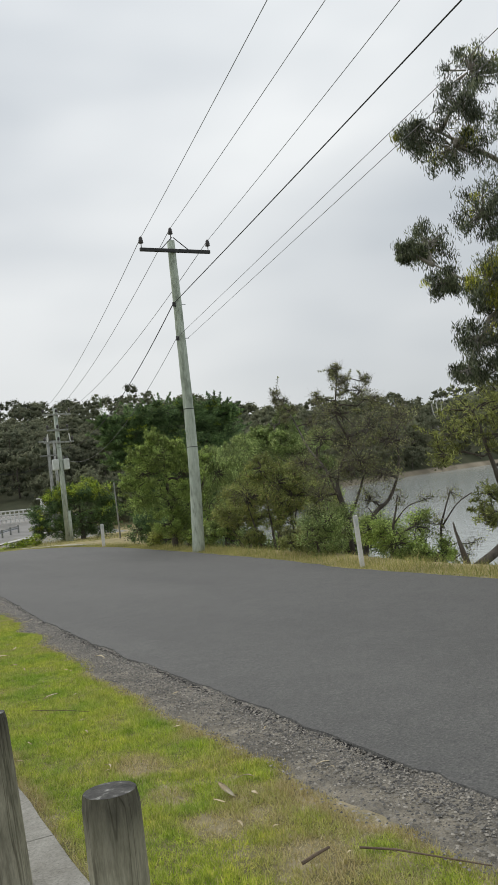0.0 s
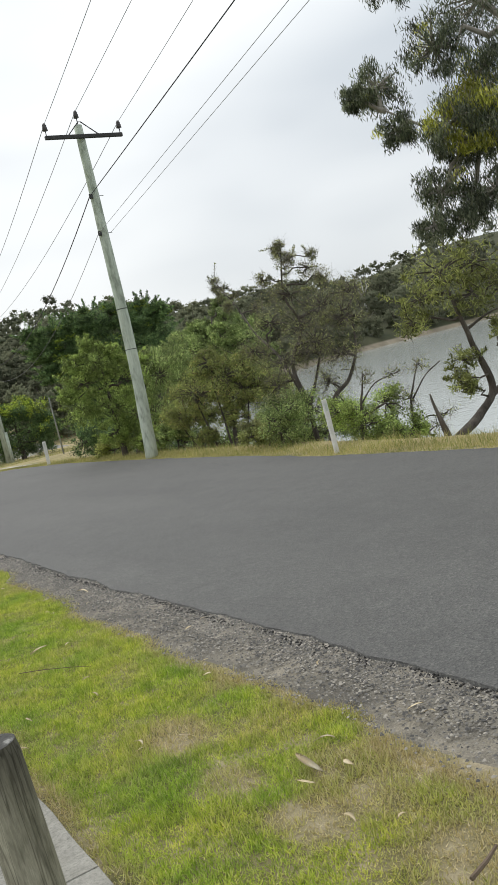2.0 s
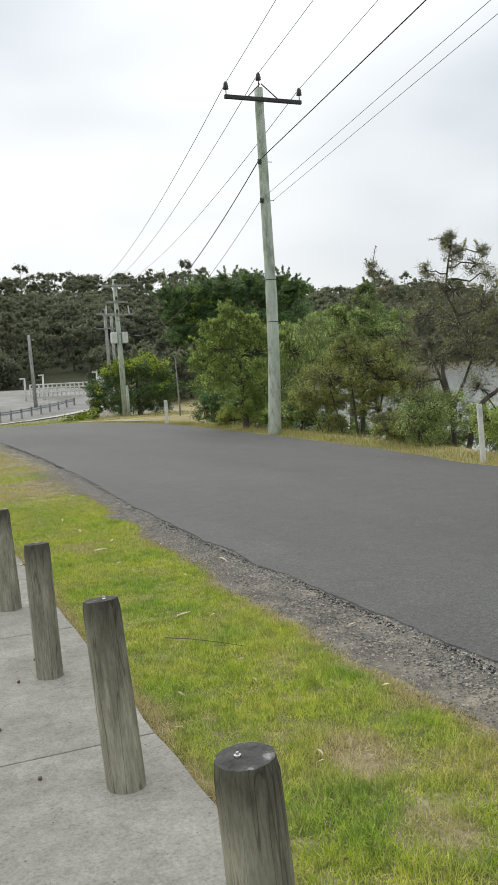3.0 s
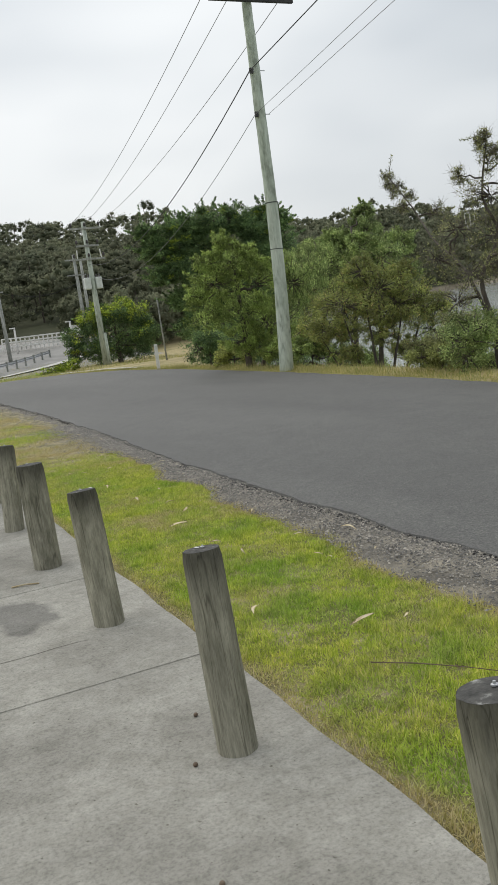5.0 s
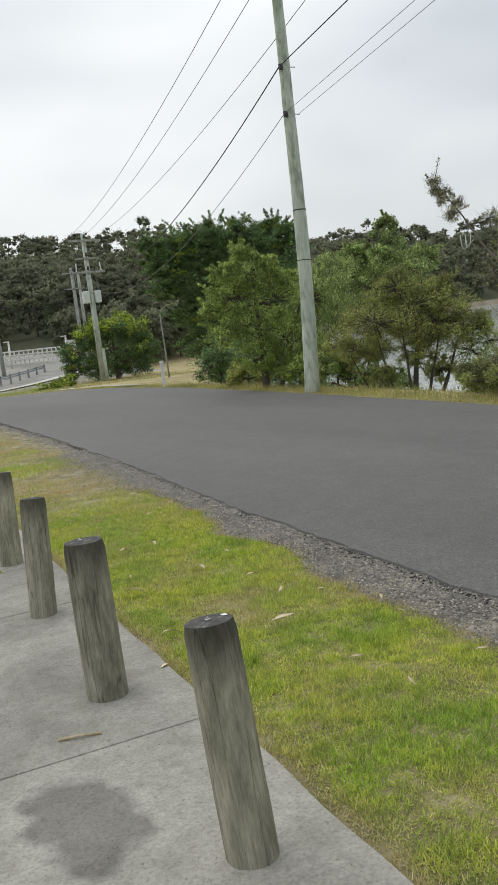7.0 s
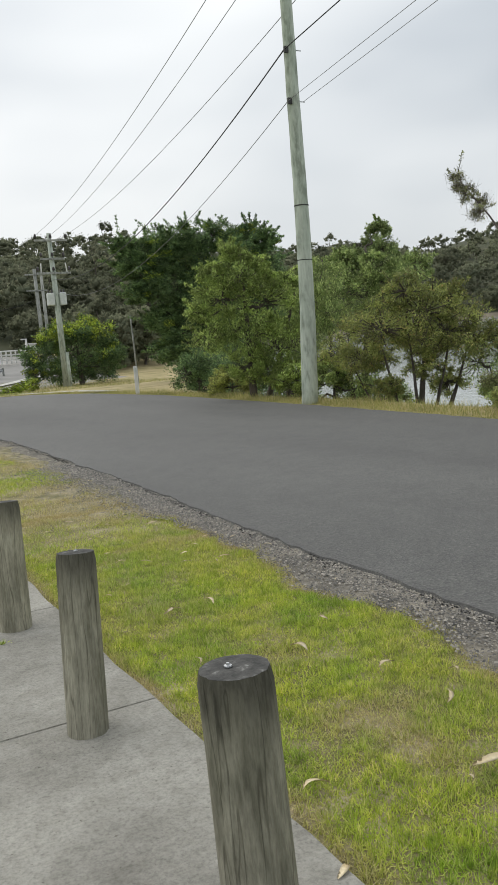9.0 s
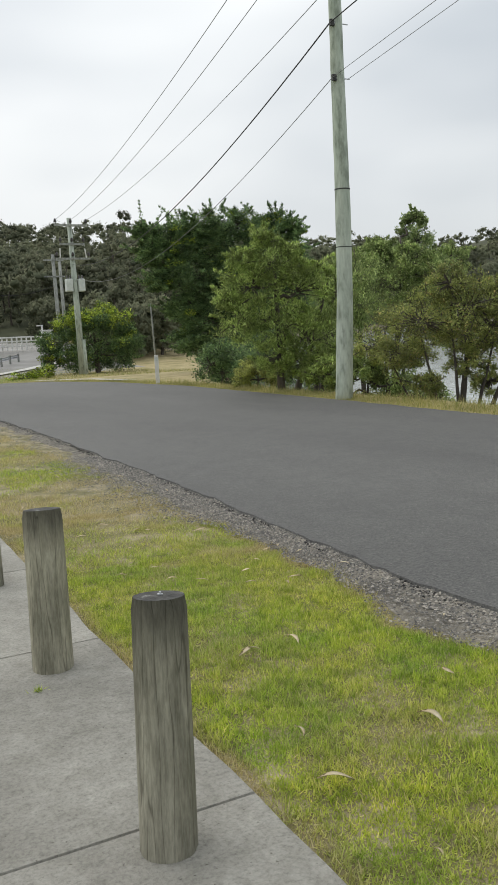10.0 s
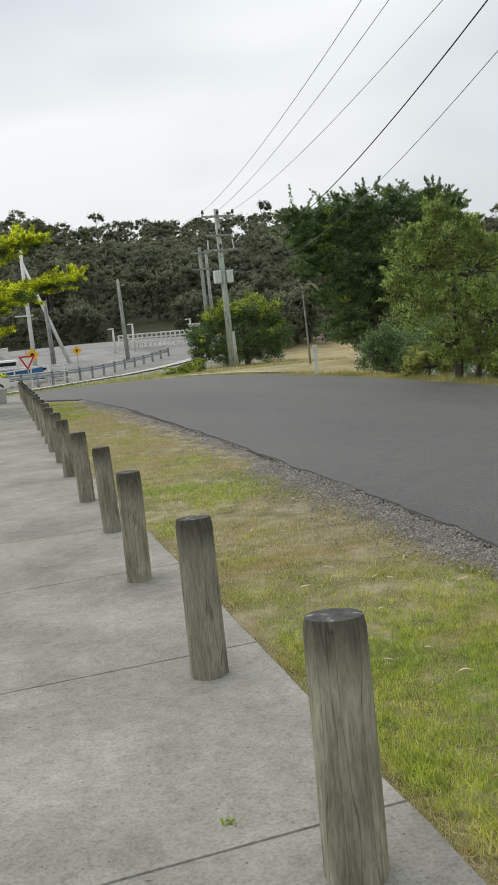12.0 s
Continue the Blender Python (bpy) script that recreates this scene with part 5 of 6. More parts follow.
plain_pole("power_pole", far_at(5.9, 87.1), (5.7, 87.1, 6.9), 0.24, M_POLEGREY, "short grey timber pole beside the pale one", "power pole")
plain_pole("old_fence_pole", far_at(15.2, 47.2), (15.1, 47.2, 3.75), 0.055, M_POLEGREY, "thin leaning grey pole behind the marker post", "pole")
for x, y, h in ((12.3, 91.4, 4.0), (14.2, 91.0, 4.3), (19.8, 89.8, 4.3)):
    ob, d = plain_pole("marina_light", far_at(x, y), (x, y, h), 0.13, M_WHITE, "white path light on a short post", "lamp post")
    part("lamp_head", box(d.x - 0.2, d.y, d.z - 0.05, 0.6, 0.22, 0.12, 0.03), M_WHITE, ob)

# wires between the distant poles
wire((4.1, 87.2, 8.0), (11.6, 81.3, 7.6), 0.5, 0.02, M_CABLE, "dark cable between distant poles")
wire((11.6, 81.3, 7.4), (18.8, 79.7, 7.4), 0.8, 0.02, M_CABLE, "dark cable between distant poles")


# ---- guide posts ----
def guide_post(x, y, h, lean_x, label, wide=0.1):
    ob = thing("guide_post", (x, y, gz(x, y)), label, "guide post", "guide posts")
    shape = box(0, 0, h / 2 - 0.1, wide, 0.035, h + 0.2, 0.012)
    shape = [(p[0] + lean_x * p[2], p[1] + 0.012 * math.sin(p[2] * 3), p[2]) for p in shape[0]], shape[1]
    part("blade", shape, M_WHITE, ob)
    part("reflector", box(lean_x * (h - 0.14), -0.022, h - 0.14, wide * 0.5, 0.008, 0.14, 0.003), M_GREYPAINT, ob, "grey reflector strip")


guide_post(8.2, 9.72, 0.98, -0.035, "white plastic guide post leaning at the road edge")
guide_post(10.75, 35.6, 1.1, 0.0, "square white marker post at the bend", 0.16)

# ---- guardrail, bridge rail ----
rail = thing("guardrail", far_at(0.6, 60.7), "galvanised guardrail along the main road", "guardrail")
o = Vector(far_at(0.6, 60.7))
rl = [Vector(far_at(0.6 + 1.1 * i, 60.7 + 1.66 * i)) - o for i in range(15)]
for i, p in enumerate(rl):
    p.z += 0.3 * (1 - i / 14)
    part("post", box(p.x, p.y, p.z + 0.2, 0.16, 0.16, 1.2, 0.01), M_POLEGREY, rail)
prof = [(0.0, 0.42), (0.05, 0.48), (0.0, 0.56), (0.05, 0.64), (0.0, 0.72)]
r_v = [(p.x - dx * 2, p.y - 0.1 - dx, p.z + dz) for p in rl for dx, dz in prof]
part("beam", (r_v, [(i * 5 + j, i * 5 + j + 1, i * 5 + j + 6, i * 5 + j + 5) for i in range(len(rl) - 1) for j in range(4)]), M_GALV, rail, "ribbed steel beam")

brail = thing("bridge_railing", far_at(13.2, 94), "white balustrade of the bridge approach", "railing")
o = Vector(far_at(13.2, 94))
for i in range(17):
    q = Vector(far_at(13.2 + i * 0.48, 94 - i * 0.06)) - o
    part("baluster", box(q.x, q.y, 0.75, 0.14, 0.14, 1.3, 0.015), M_WHITE, brail)
for z_ in (0.5, 1.0, 1.4):
    part("rail", box(3.9, -0.5, z_, 8.0, 0.2, 0.14, 0.02), M_WHITE, brail)
pier = thing("end_pier", far_at(21.0, 92.8), "white masonry pier ending the bridge rail", "pier")
part("body", box(0, 0, 0.9, 0.9, 0.9, 2.2, 0.04), M_WHITE, pier)
part("cap", box(0, 0, 2.06, 1.05, 1.05, 0.12, 0.03), M_WHITE, pier)


# ---- signs ----
def sign_post(x, y, h, label, shape, mats, z0):
    ob = thing("road_sign", far_at(x, y), label, "road sign")
    part("post", tube([(0, 0.05, -0.3), (0, 0.05, h)], 0.035, 8), M_GALV, ob)
    for k, (s, m) in enumerate(zip(shape, mats)):
        part("plate" if k == 0 else "inner_face", ([(a, -0.02 * (k + 1), z0 + c) for a, c in s] + [(a, -0.02 * k, z0 + c) for a, c in s],
             [list(range(len(s))), list(range(len(s), 2 * len(s)))[::-1]] + [[i, (i + 1) % len(s), len(s) + (i + 1) % len(s), len(s) + i][::-1] for i in range(len(s))]), m, ob)
    return ob


tri = lambda r: [(-r, 0.58 * r), (0, -1.15 * r), (r, 0.58 * r)]
sq = lambda r, h: [(-r, -h), (r, -h), (r, h), (-r, h)]
dia = lambda r: [(-r, 0), (0, -r), (r, 0), (0, r)]
sign_post(2.05, 60.0, 2.5, "red and white give-way triangle on a steel post", [tri(0.5), tri(0.33)], [M_RED, M_WHITE], 1.85)
sign_post(3.25, 74.0, 2.5, "yellow diamond warning sign near the water", [dia(0.5), dia(0.18)], [M_YELLOW, M_BLACK], 2.1)
sign_post(7.3, 80.0, 1.9, "small yellow diamond warning sign", [dia(0.4), dia(0.12)], [M_YELLOW, M_BLACK], 1.7)
sign_post(-1.7, 54.4, 2.4, "stacked yellow warning plates on a post", [sq(0.3, 0.62), sq(0.16, 0.12)], [M_YELLOW, M_BLACK], 1.9)


# ---- vehicles and boats beyond the junction ----
def car(x, y, rz, label, paint):
    ob = thing("car", far_at(x, y), label, "car", "parked cars", rz=rz)
    side = [(-2.1, 0.35), (-2.12, 0.75), (-1.75, 0.95), (-1.2, 1.02), (-0.6, 1.42), (0.75, 1.45), (1.4, 1.05), (2.05, 0.85), (2.1, 0.4), (1.75, 0.28), (-1.8, 0.28)]
    verts = [(a, s * (0.86 if c < 1.1 else 0.66), c) for s in (-1, 1) for a, c in side]
    k = len(side)
    body = part("body", (verts, [list(range(k)), list(range(k, 2 * k))[::-1]] + [[i, k + i, k + (i + 1) % k, (i + 1) % k] for i in range(k)]), paint, ob)
    glass = [(-1.05, 1.05), (-0.58, 1.36), (0.7, 1.39), (1.25, 1.07)]
    for s in (-1, 1):
        g = [(a, s * (0.875 if c < 1.1 else 0.69), c) for a, c in glass] + [(a, s * (0.86 if c < 1.1 else 0.675), c) for a, c in glass]
        part("side_window", (g, [[0, 1, 2, 3], [7, 6, 5, 4], [0, 4, 5, 1], [1, 5, 6, 2], [2, 6, 7, 3], [3, 7, 4, 0]]), M_CARGLASS, body)
        for a in (-1.35, 1.35):
            w = part("wheel", lathe([(0.2, -0.1), (0.31, -0.09), (0.33, 0.0), (0.31, 0.09), (0.2, 0.1)], 18), M_BLACK, ob)
            w.matrix_local = pose(a, s * 0.8, 0.31, 90, 0, 0)
            part("rim", lathe([(0.05, -0.115), (0.19, -0.112), (0.19, 0.112), (0.05, 0.115)], 14), M_GALV, w)
        part("headlight", box(-2.08, s * 0.62, 0.7, 0.08, 0.36, 0.16, 0.02), M_WHITE, body)
    return ob


car(-5.9, 53.2, 0, "silver parked hatchback across the junction", M_CARPAINT)
car(-1.3, 60.8, 20, "white parked car beside the yard", M_WHITE)


def boat(x, y, z_up, rz, ln, paint, label):
    ob = thing("boat", (x, y, gz(x, y) + z_up), label, "boat", "moored boats", rz=rz)
    hull_v, rows = [], 9
    for i in range(rows):
        t = i / (rows - 1)
        w = 0.17 * ln * (1 - max(0, t - 0.35) ** 2 * 2.3)
        a = (t - 0.5) * ln
        sheer = 0.1 * ln * (1 + 0.5 * t * t)
        hull_v += [(a, -w, sheer), (a, -w * 0.75, 0.02 * ln), (a, 0, -0.03 * ln), (a, w * 0.75, 0.02 * ln), (a, w, sheer)]
    hull_f = [(i * 5 + j, i * 5 + j + 1, i * 5 + j + 6, i * 5 + j + 5) for i in range(rows - 1) for j in range(4)] + [(i * 5, i * 5 + 5, i * 5 + 9, i * 5 + 4) for i in range(rows - 1)] + [(0, 4, 3, 2, 1)]
    hull = part("hull", (hull_v, hull_f), paint, ob)
    cab = part("cabin", box(-0.02 * ln, 0, 0.2 * ln, 0.36 * ln, 0.24 * ln, 0.16 * ln, 0.04 * ln), M_WHITE, ob)
    for s in (-1, 1):
        part("window", box(-0.02 * ln, s * 0.121 * ln, 0.22 * ln, 0.26 * ln, 0.006 * ln, 0.05 * ln), M_CARGLASS, cab)
    part("gunwale", tube([(hull_v[i * 5][0], hull_v[i * 5][1], hull_v[i * 5][2]) for i in range(rows)], 0.012 * ln, 6), M_WHITE, hull)


boat(1.2, 70.5, 0.6, 5, 5.0, M_BLUE, "blue and white cabin boat on the hard")
boat(-0.8, 85.5, 1.2, -8, 5.5, M_WHITE, "white cabin cruiser behind the yard fence")
boat(3.6, 72.6, 0.3, 170, 3.4, M_WHITE, "small white runabout behind the give-way sign")

# yard fence and blocks
fence = thing("yard_fence", far_at(-4, 67), "pale metal rail fence round the boat yard", "fence")
for i in range(9):
    part("post", tube([(i * 1.1, -i * 0.05, -0.2), (i * 1.1, -i * 0.05, 1.5)], 0.05, 8), M_WHITE, fence)
for z_ in (0.5, 0.95, 1.4):
    part("rail", tube([(-0.3, 0, z_), (9.1, -0.42, z_)], 0.035, 8), M_WHITE, fence)
for x, y, w_b, h in ((-1.1, 41.4, 0.75, 0.62), (-0.2, 41.5, 0.6, 0.62)):
    ob = thing("barrier_block", (x, y, -0.02), "weathered grey block closing the end of the path", "barrier block", "barrier blocks")
    part("body", wobble(box(0, 0, h / 2, w_b, 0.5, h, 0.04), 0.012, 4.0, x), M_KERB, ob)

# small house on the hill across the lake
hx, hy = 279, 235
house = thing("house", (hx, hy, gz(hx, hy) - 0.5), "tan-roofed house among trees across the lake", "house", rz=-50)
part("wall", box(0, 0, 2.0, 12, 8, 4.4, 0.05), M_WHITE, house)
part("roof", ([(-7, -5, 4), (7, -5, 4), (7, 5, 4), (-7, 5, 4), (-5, 0, 6.6), (5, 0, 6.6)], [(0, 1, 5, 4), (2, 3, 4, 5), (1, 2, 5), (3, 0, 4), (3, 2, 1, 0)]), M_ROOF, house)
for a in (-3.5, 0, 3.5):
    part("window", box(a, -4.03, 2.2, 1.4, 0.12, 1.3, 0.02), M_CARGLASS, house)


# ---- bollards ----
def bollard_shapes(seed):
    rng = np.random.RandomState(seed)
    h, r0, sides, rings = 0.735, 0.083, 64, 20
    verts, faces = [], []
    cracks = [(rng.uniform(0, 6.28), rng.uniform(0.024, 0.034), rng.uniform(0.25, 1.0)) for _ in range(8)]
    for i in range(rings + 1):
        z = -0.06 + (h + 0.06) * i / rings
        for k in range(sides):
            a = 2 * math.pi * k / sides
            r = r0 * (1 - 0.03 * i / rings)
            r += 0.0028 * noise.noise(Vector((math.cos(a) * 2.2, math.sin(a) * 2.2, z * 1.5 + seed * 7)))
            r += 0.0016 * noise.noise(Vector((math.cos(a) * 9, math.sin(a) * 9, z * 2 + seed * 3)))
            for ca, wdt, lim in cracks:
                dd = abs((a - ca - 0.08 * math.sin(z * 5) + math.pi) % (2 * math.pi) - math.pi)
                if dd < wdt * 2.2 and z > h * (1 - lim):
                    r -= (0.008 if i < rings else 0.003) * (1 - dd / (wdt * 2.2)) * min(1, (z - h * (1 - lim)) * 9)
            if i == rings:
                r -= 0.006
            verts.append((r * math.cos(a), r * math.sin(a), z - (0.004 if i == rings - 0 else 0)))
    for i in range(rings):
        for k in range(sides):
            a, b = i * sides + k, i * sides + (k + 1) % sides
            faces.append((a, b, b + sides, a + sides))
    cap_v = [(x, y, z + 0.0005) for x, y, z in verts[-sides:]] + [(0.55 * x, 0.55 * y, h + 0.001 + 0.001 * rng.rand()) for x, y, z in verts[-sides:]] + [(0, 0, h - 0.001)]
    cap_f = [(k, (k + 1) % sides, sides + (k + 1) % sides, sides + k) for k in range(sides)] + [(sides + k, sides + (k + 1) % sides, 2 * sides) for k in range(sides)]
    return (verts, faces), (cap_v, cap_f)


def bollard(seed, label):
    ob = thing("bollard", (0, 0, -50), label, "bollard", "bollards along the footpath")
    body, cap = bollard_shapes(seed)
    part("shaft", body, M_POST, ob, smooth=True)
    part("end_grain", cap, M_ENDGRAIN, ob, "blackened end grain", True)
    return ob


kinds = [bollard(k, w) for k, w in enumerate(("weathered round timber bollard with a blackened top", "grey split timber bollard set in concrete",
                                              "weathered timber bollard with dark streaks", "greyed round timber bollard with knots"), 1)]
# each bollard: base x, y, and how far its head leans in x and y
POSTS = [(0.075, -1.345, -0.015, 0.01), (-0.017, 0.0, -0.048, 0.0), (0.018, 1.525, -0.034, 0.08), (-0.028, 3.025, -0.01, 0.07), (-0.033, 4.725, -0.027, 0.07), (-0.06, 6.23, -0.015, 0.02),
         (-0.046, 7.74, 0.04, 0.06), (0.024, 9.34, 0.022, 0.07), (0.032, 10.96, 0.007, 0.05), (0.037, 12.78, 0.0, 0.0), (0.112, 14.46, -0.02, 0.03), (0.11, 16.18, -0.02, 0.03), (0.14, 18.27, -0.02, 0.03)]
for i in range(1, 17):
    POSTS.append((0.14 + 0.042 * i + 0.012 * math.sin(i * 2.3), 18.3 + 1.6 * i, -0.02 + 0.012 * math.sin(i * 3.1), 0.02 * math.sin(i * 1.7)))
rng = np.random.RandomState(77)
for i, (x, y, dx, dy) in enumerate(POSTS):
    src, m = kinds[(i * 7 + 2) % 4], pose(x, y, 0.0, -math.degrees(dy / 0.735), math.degrees(dx / 0.735), 0) @ pose(0, 0, 0, 0, 0, rng.uniform(0, 360))
    girth = {1: 0.9, 2: 0.91, 3: 0.88, 5: 1.16, 7: 1.12, 8: 1.06, 10: 0.94, 12: 0.95}.get(i, 1.0)
    m = m @ Matrix.Diagonal((girth, girth, 1, 1))
    ob = copy_thing(src, m)
    if i in (1, 2, 3, 4, 5, 6):
        part("fixing", lathe([(0.009, 0.737), (0.009, 0.74), (0.004, 0.741), (0.0035, 0.746)], 10, (rng.uniform(-0.02, 0.02), rng.uniform(-0.02, 0.02), 0)), M_GALV, ob, "galvanised bolt on top")
    if i in (2, 3, 4):
        part("dropping", wobble(lathe([(0.003, 0.737), (0.011, 0.7373), (0.007, 0.7385), (0.002, 0.7388)], 12, (rng.uniform(-0.04, 0.01), rng.uniform(-0.05, 0.0), 0)), 0.003, 60.0, i), M_WHITE, ob, "white bird dropping")
for src in kinds:
    for o in (*src.children_recursive, src):
        bpy.data.objects.remove(o)

# ---- footpath slabs ----
JOINTS = [-9.5, -7.8, -6.1, -4.4, -2.75, -1.1, 0.52, 1.96, 3.95, 5.71, 7.87, 9.6, 11.23, 13.02, 14.65, 16.2, 18.1, 20.2, 22.0, 23.8, 25.6, 27.4, 29.2, 31.0, 32.8, 34.6, 36.4, 38.2, 40.0]
bed_v, bed_f = [], []
for y in np.arange(-9.5, 40.01, 0.5):
    bed_v += [(-1.92, y, -0.012), (float(path_edge(y)) - 0.02, y, -0.012), (float(path_edge(y)) - 0.02, y, -0.12), (-1.92, y, -0.12)]
bed_f = [(4 * i + a, 4 * i + (a + 1) % 4, 4 * i + 4 + (a + 1) % 4, 4 * i + 4 + a)[::-1] for i in range(len(bed_v) // 4 - 1) for a in range(4)]
pavement = link_mesh("pavement", bed_v, bed_f, M_JOINT)
tagged(pavement, "pale brushed concrete footpath in wide bays", "footpath", kind="structure")
for a, b_ in zip(JOINTS[:-1], JOINTS[1:]):
    a, b_ = a + 0.0035, b_ - 0.0035
    n_e = 10
    rim = [(-1.92, a), (-1.92, b_)]
    for k in range(n_e + 1):
        y = b_ + (a - b_) * k / n_e
        rim.append((float(path_edge(y)) + 0.018 * noise.noise(Vector((3.0, y * 2.2, 0))), y))
    cx, cy = -0.8, (a + b_) / 2
    top = [(cx + (x - cx) * 0.9965, cy + (y - cy) * 0.9965, 0.0) for x, y in rim]
    lip = [(x, y, -0.006) for x, y in rim]
    foot = [(x, y, -0.11) for x, y in rim]
    k = len(rim)
    faces = [list(range(k))[::-1]] + [[i + o, (i + 1) % k + o, (i + 1) % k + o + k, i + o + k] for o in (0, k) for i in range(k)]
    part("slab", (top + lip + foot, faces), M_CONCRETE, pavement)

# hairline crack across one bay
cr = [(-1.9 + 0.09 * i, 4.53 + 0.002 * i / 2 + 0.004 * math.sin(i * 1.9) + 0.004 * math.sin(i * 5.3)) for i in range(20)]
part("crack", ([(x, y + s * (0.0022 if 0 < i < 19 else 0.0005), 0.0012) for i, (x, y) in enumerate(cr) for s in (-1, 1)], [(2 * i, 2 * i + 2, 2 * i + 3, 2 * i + 1) for i in range(19)]), M_JOINT, pavement)

# ---- lawn ----
def blades(rng, x, y, z, length, width, lean):
    n = len(x)
    a, b = rng.uniform(0, 6.28, n), rng.uniform(0, 6.28, n)
    ln, wd = length * rng.uniform(0.5, 1.3, n), width * rng.uniform(0.6, 1.3, n)
    ox, oy = np.cos(a) * wd / 2, np.sin(a) * wd / 2
    tilt = rng.uniform(0.1, lean, n)
    tx, ty = np.cos(b) * ln * np.sin(tilt), np.sin(b) * ln * np.sin(tilt)
    tz = ln * np.cos(tilt)
    v = np.stack([np.stack([x - ox * 0.8, y - oy * 0.8, z], 1), np.stack([x + ox * 0.8, y + oy * 0.8, z], 1), np.stack([x + tx, y + ty, z + tz], 1)], 1)
    return v.reshape(-1, 3), np.arange(n * 3).reshape(-1, 3)


def lawn(name, y0, y1, density, length, width, seed, label):
    rng = np.random.RandomState(seed)
    n = int((y1 - y0) * 2.6 * density)
    y = rng.uniform(y0, y1, n)
    x = rng.uniform(0.15, 2.75, n)
    lo = path_edge(y) - 0.02 + 0.09 * (patches(x * 0, y, 2.5, 5) - 0.4)
    hi = gravel_edge(y) + 0.55 * (patches(x * 0 + 3, y, 1.1, 6) - 0.45)
    worn = patches(x, y, 1.1, 11) - 0.05 - 0.1 * smooth(1.5, 3, y) * (1 - smooth(10.5, 12, y))
    edge = np.minimum(x - lo, hi - x)
    scuff = sum(np.exp(-(((x - a) / r) ** 2 + ((y - c) / (1.3 * r)) ** 2) ** 2) for a, c, r in ((1.0, 1.4, 0.16), (0.93, 0.74, 0.13), (1.1, -0.45, 0.22), (0.95, 0.2, 0.15), (1.65, 13.2, 0.4), (1.55, 14.7, 0.45)))
    scuff = scuff * (0.6 + 0.8 * patches(x, y, 7.0, 81, 2))
    bare = 0.6 * scuff + smooth(0.57, 0.7, worn) * 0.35 + 0.8 * smooth(9.8, 12, y) * smooth(0.47, 0.62, patches(x, y, 1.2, 19))
    keep = (edge > 0) & (rng.rand(n) > bare) & (rng.rand(n) < 0.86 + 0.3 * smooth(0.25, 0.5, patches(x, y, 9.0, 53, 2))) & (rng.rand(n) < 0.25 + smooth(0, 0.16, edge))
    x, y, edge, worn, scuff = x[keep], y[keep], edge[keep], worn[keep], scuff[keep]
    dry = np.clip(0.8 * scuff + 0.75 * smooth(0.46, 0.64, worn) + 0.85 * (1 - smooth(0.0, 0.2, edge)) + 0.25 * smooth(0.5, 0.75, patches(x, y, 2.4, 37)) + 0.75 * smooth(9.5, 14, y) * smooth(0.4, 0.58, patches(x, y, 0.7, 29)) + rng.normal(0, 0.16, len(x)), 0, 1)
    lush = patches(x, y, 1.6, 23)
    tuft = smooth(0.3, 0.7, patches(x, y, 9.0, 53, 2))
    dry = np.clip(dry + 0.3 * (0.4 - tuft) * (rng.rand(len(x)) < 0.6) + 0.33 * smooth(0.52, 0.7, patches(x, y, 1.3, 67)) * (rng.rand(len(x)) < 0.55), 0, 1)
    v, f = blades(rng, x, y, np.full(len(x), -0.047), length * (0.65 + 0.45 * lush) * (0.6 + 0.7 * tuft), width, 1.45)
    ob = big_mesh(name, v, f, M_LAWN)
    at = ob.data.attributes.new("dry", "FLOAT", "POINT")
    at.data.foreach_set("value", np.repeat(dry, 3).astype(np.float32))
    tagged(ob, label, "grass", kind="stuff")


lawn("verge_grass", -4.5, 13.0, 22000, 0.036, 0.0068, 301, "short patchy green lawn between footpath and road")
lawn("far_verge_grass", 13.0, 38.0, 4000, 0.05, 0.008, 302, "thin yellowing grass along the footpath")

# loose stones of the shoulder
def bed_z(x, y):
    """Height of the gravel bed, rising unevenly towards the seal."""
    outer = -0.024 + 0.03 * patches(np.asarray(y), np.full(len(y), 0.5), 1.7, 61)
    lo, hi = gravel_edge(y) - 0.15, road_near(y) + 0.12
    w = np.clip((x - (lo + hi) / 2) / ((hi - lo) / 2), 0, 1)
    return -0.024 + w * (outer + 0.024)


rng = np.random.RandomState(305)
n = 74000
y = np.where(rng.rand(n) < 0.87, rng.uniform(-4.5, 17, n), rng.uniform(11, 36, n))
x = road_near(y) + 0.05 - np.abs(rng.normal(0, 0.3, n)) * (1 + 0.3 * smooth(11, 14, y))
ok = x > gravel_edge(y) - 0.12 - 0.8 * smooth(11, 14, y) + 0.5 * (patches(x * 0 + 3, y, 1.1, 6) - 0.45)
x, y = x[ok], y[ok]
n = len(x)
sz = (0.0036 + 0.0078 * rng.rand(n) ** 2.2) * (1 + 0.5 * smooth(11, 22, y))
octa = np.array([(1, 0, 0), (0, 1, 0), (-1, 0, 0), (0, -1, 0), (0, 0, 0.7), (0, 0, -0.7)], float)
v = octa[None] * sz[:, None, None] * rng.uniform(0.65, 1.35, (n, 6, 1)) + np.stack([x, y, bed_z(x, y) + sz * 0.2], 1)[:, None]
tri_f = np.array([(0, 1, 4), (1, 2, 4), (2, 3, 4), (3, 0, 4), (1, 0, 5), (2, 1, 5), (3, 2, 5), (0, 3, 5)])
stones = big_mesh("gravel", v.reshape(-1, 3), (np.arange(n)[:, None, None] * 6 + tri_f[None, :4]).reshape(-1, 3), M_STONE)
tagged(stones, "loose dark and pale road gravel", "gravel", kind="stuff")

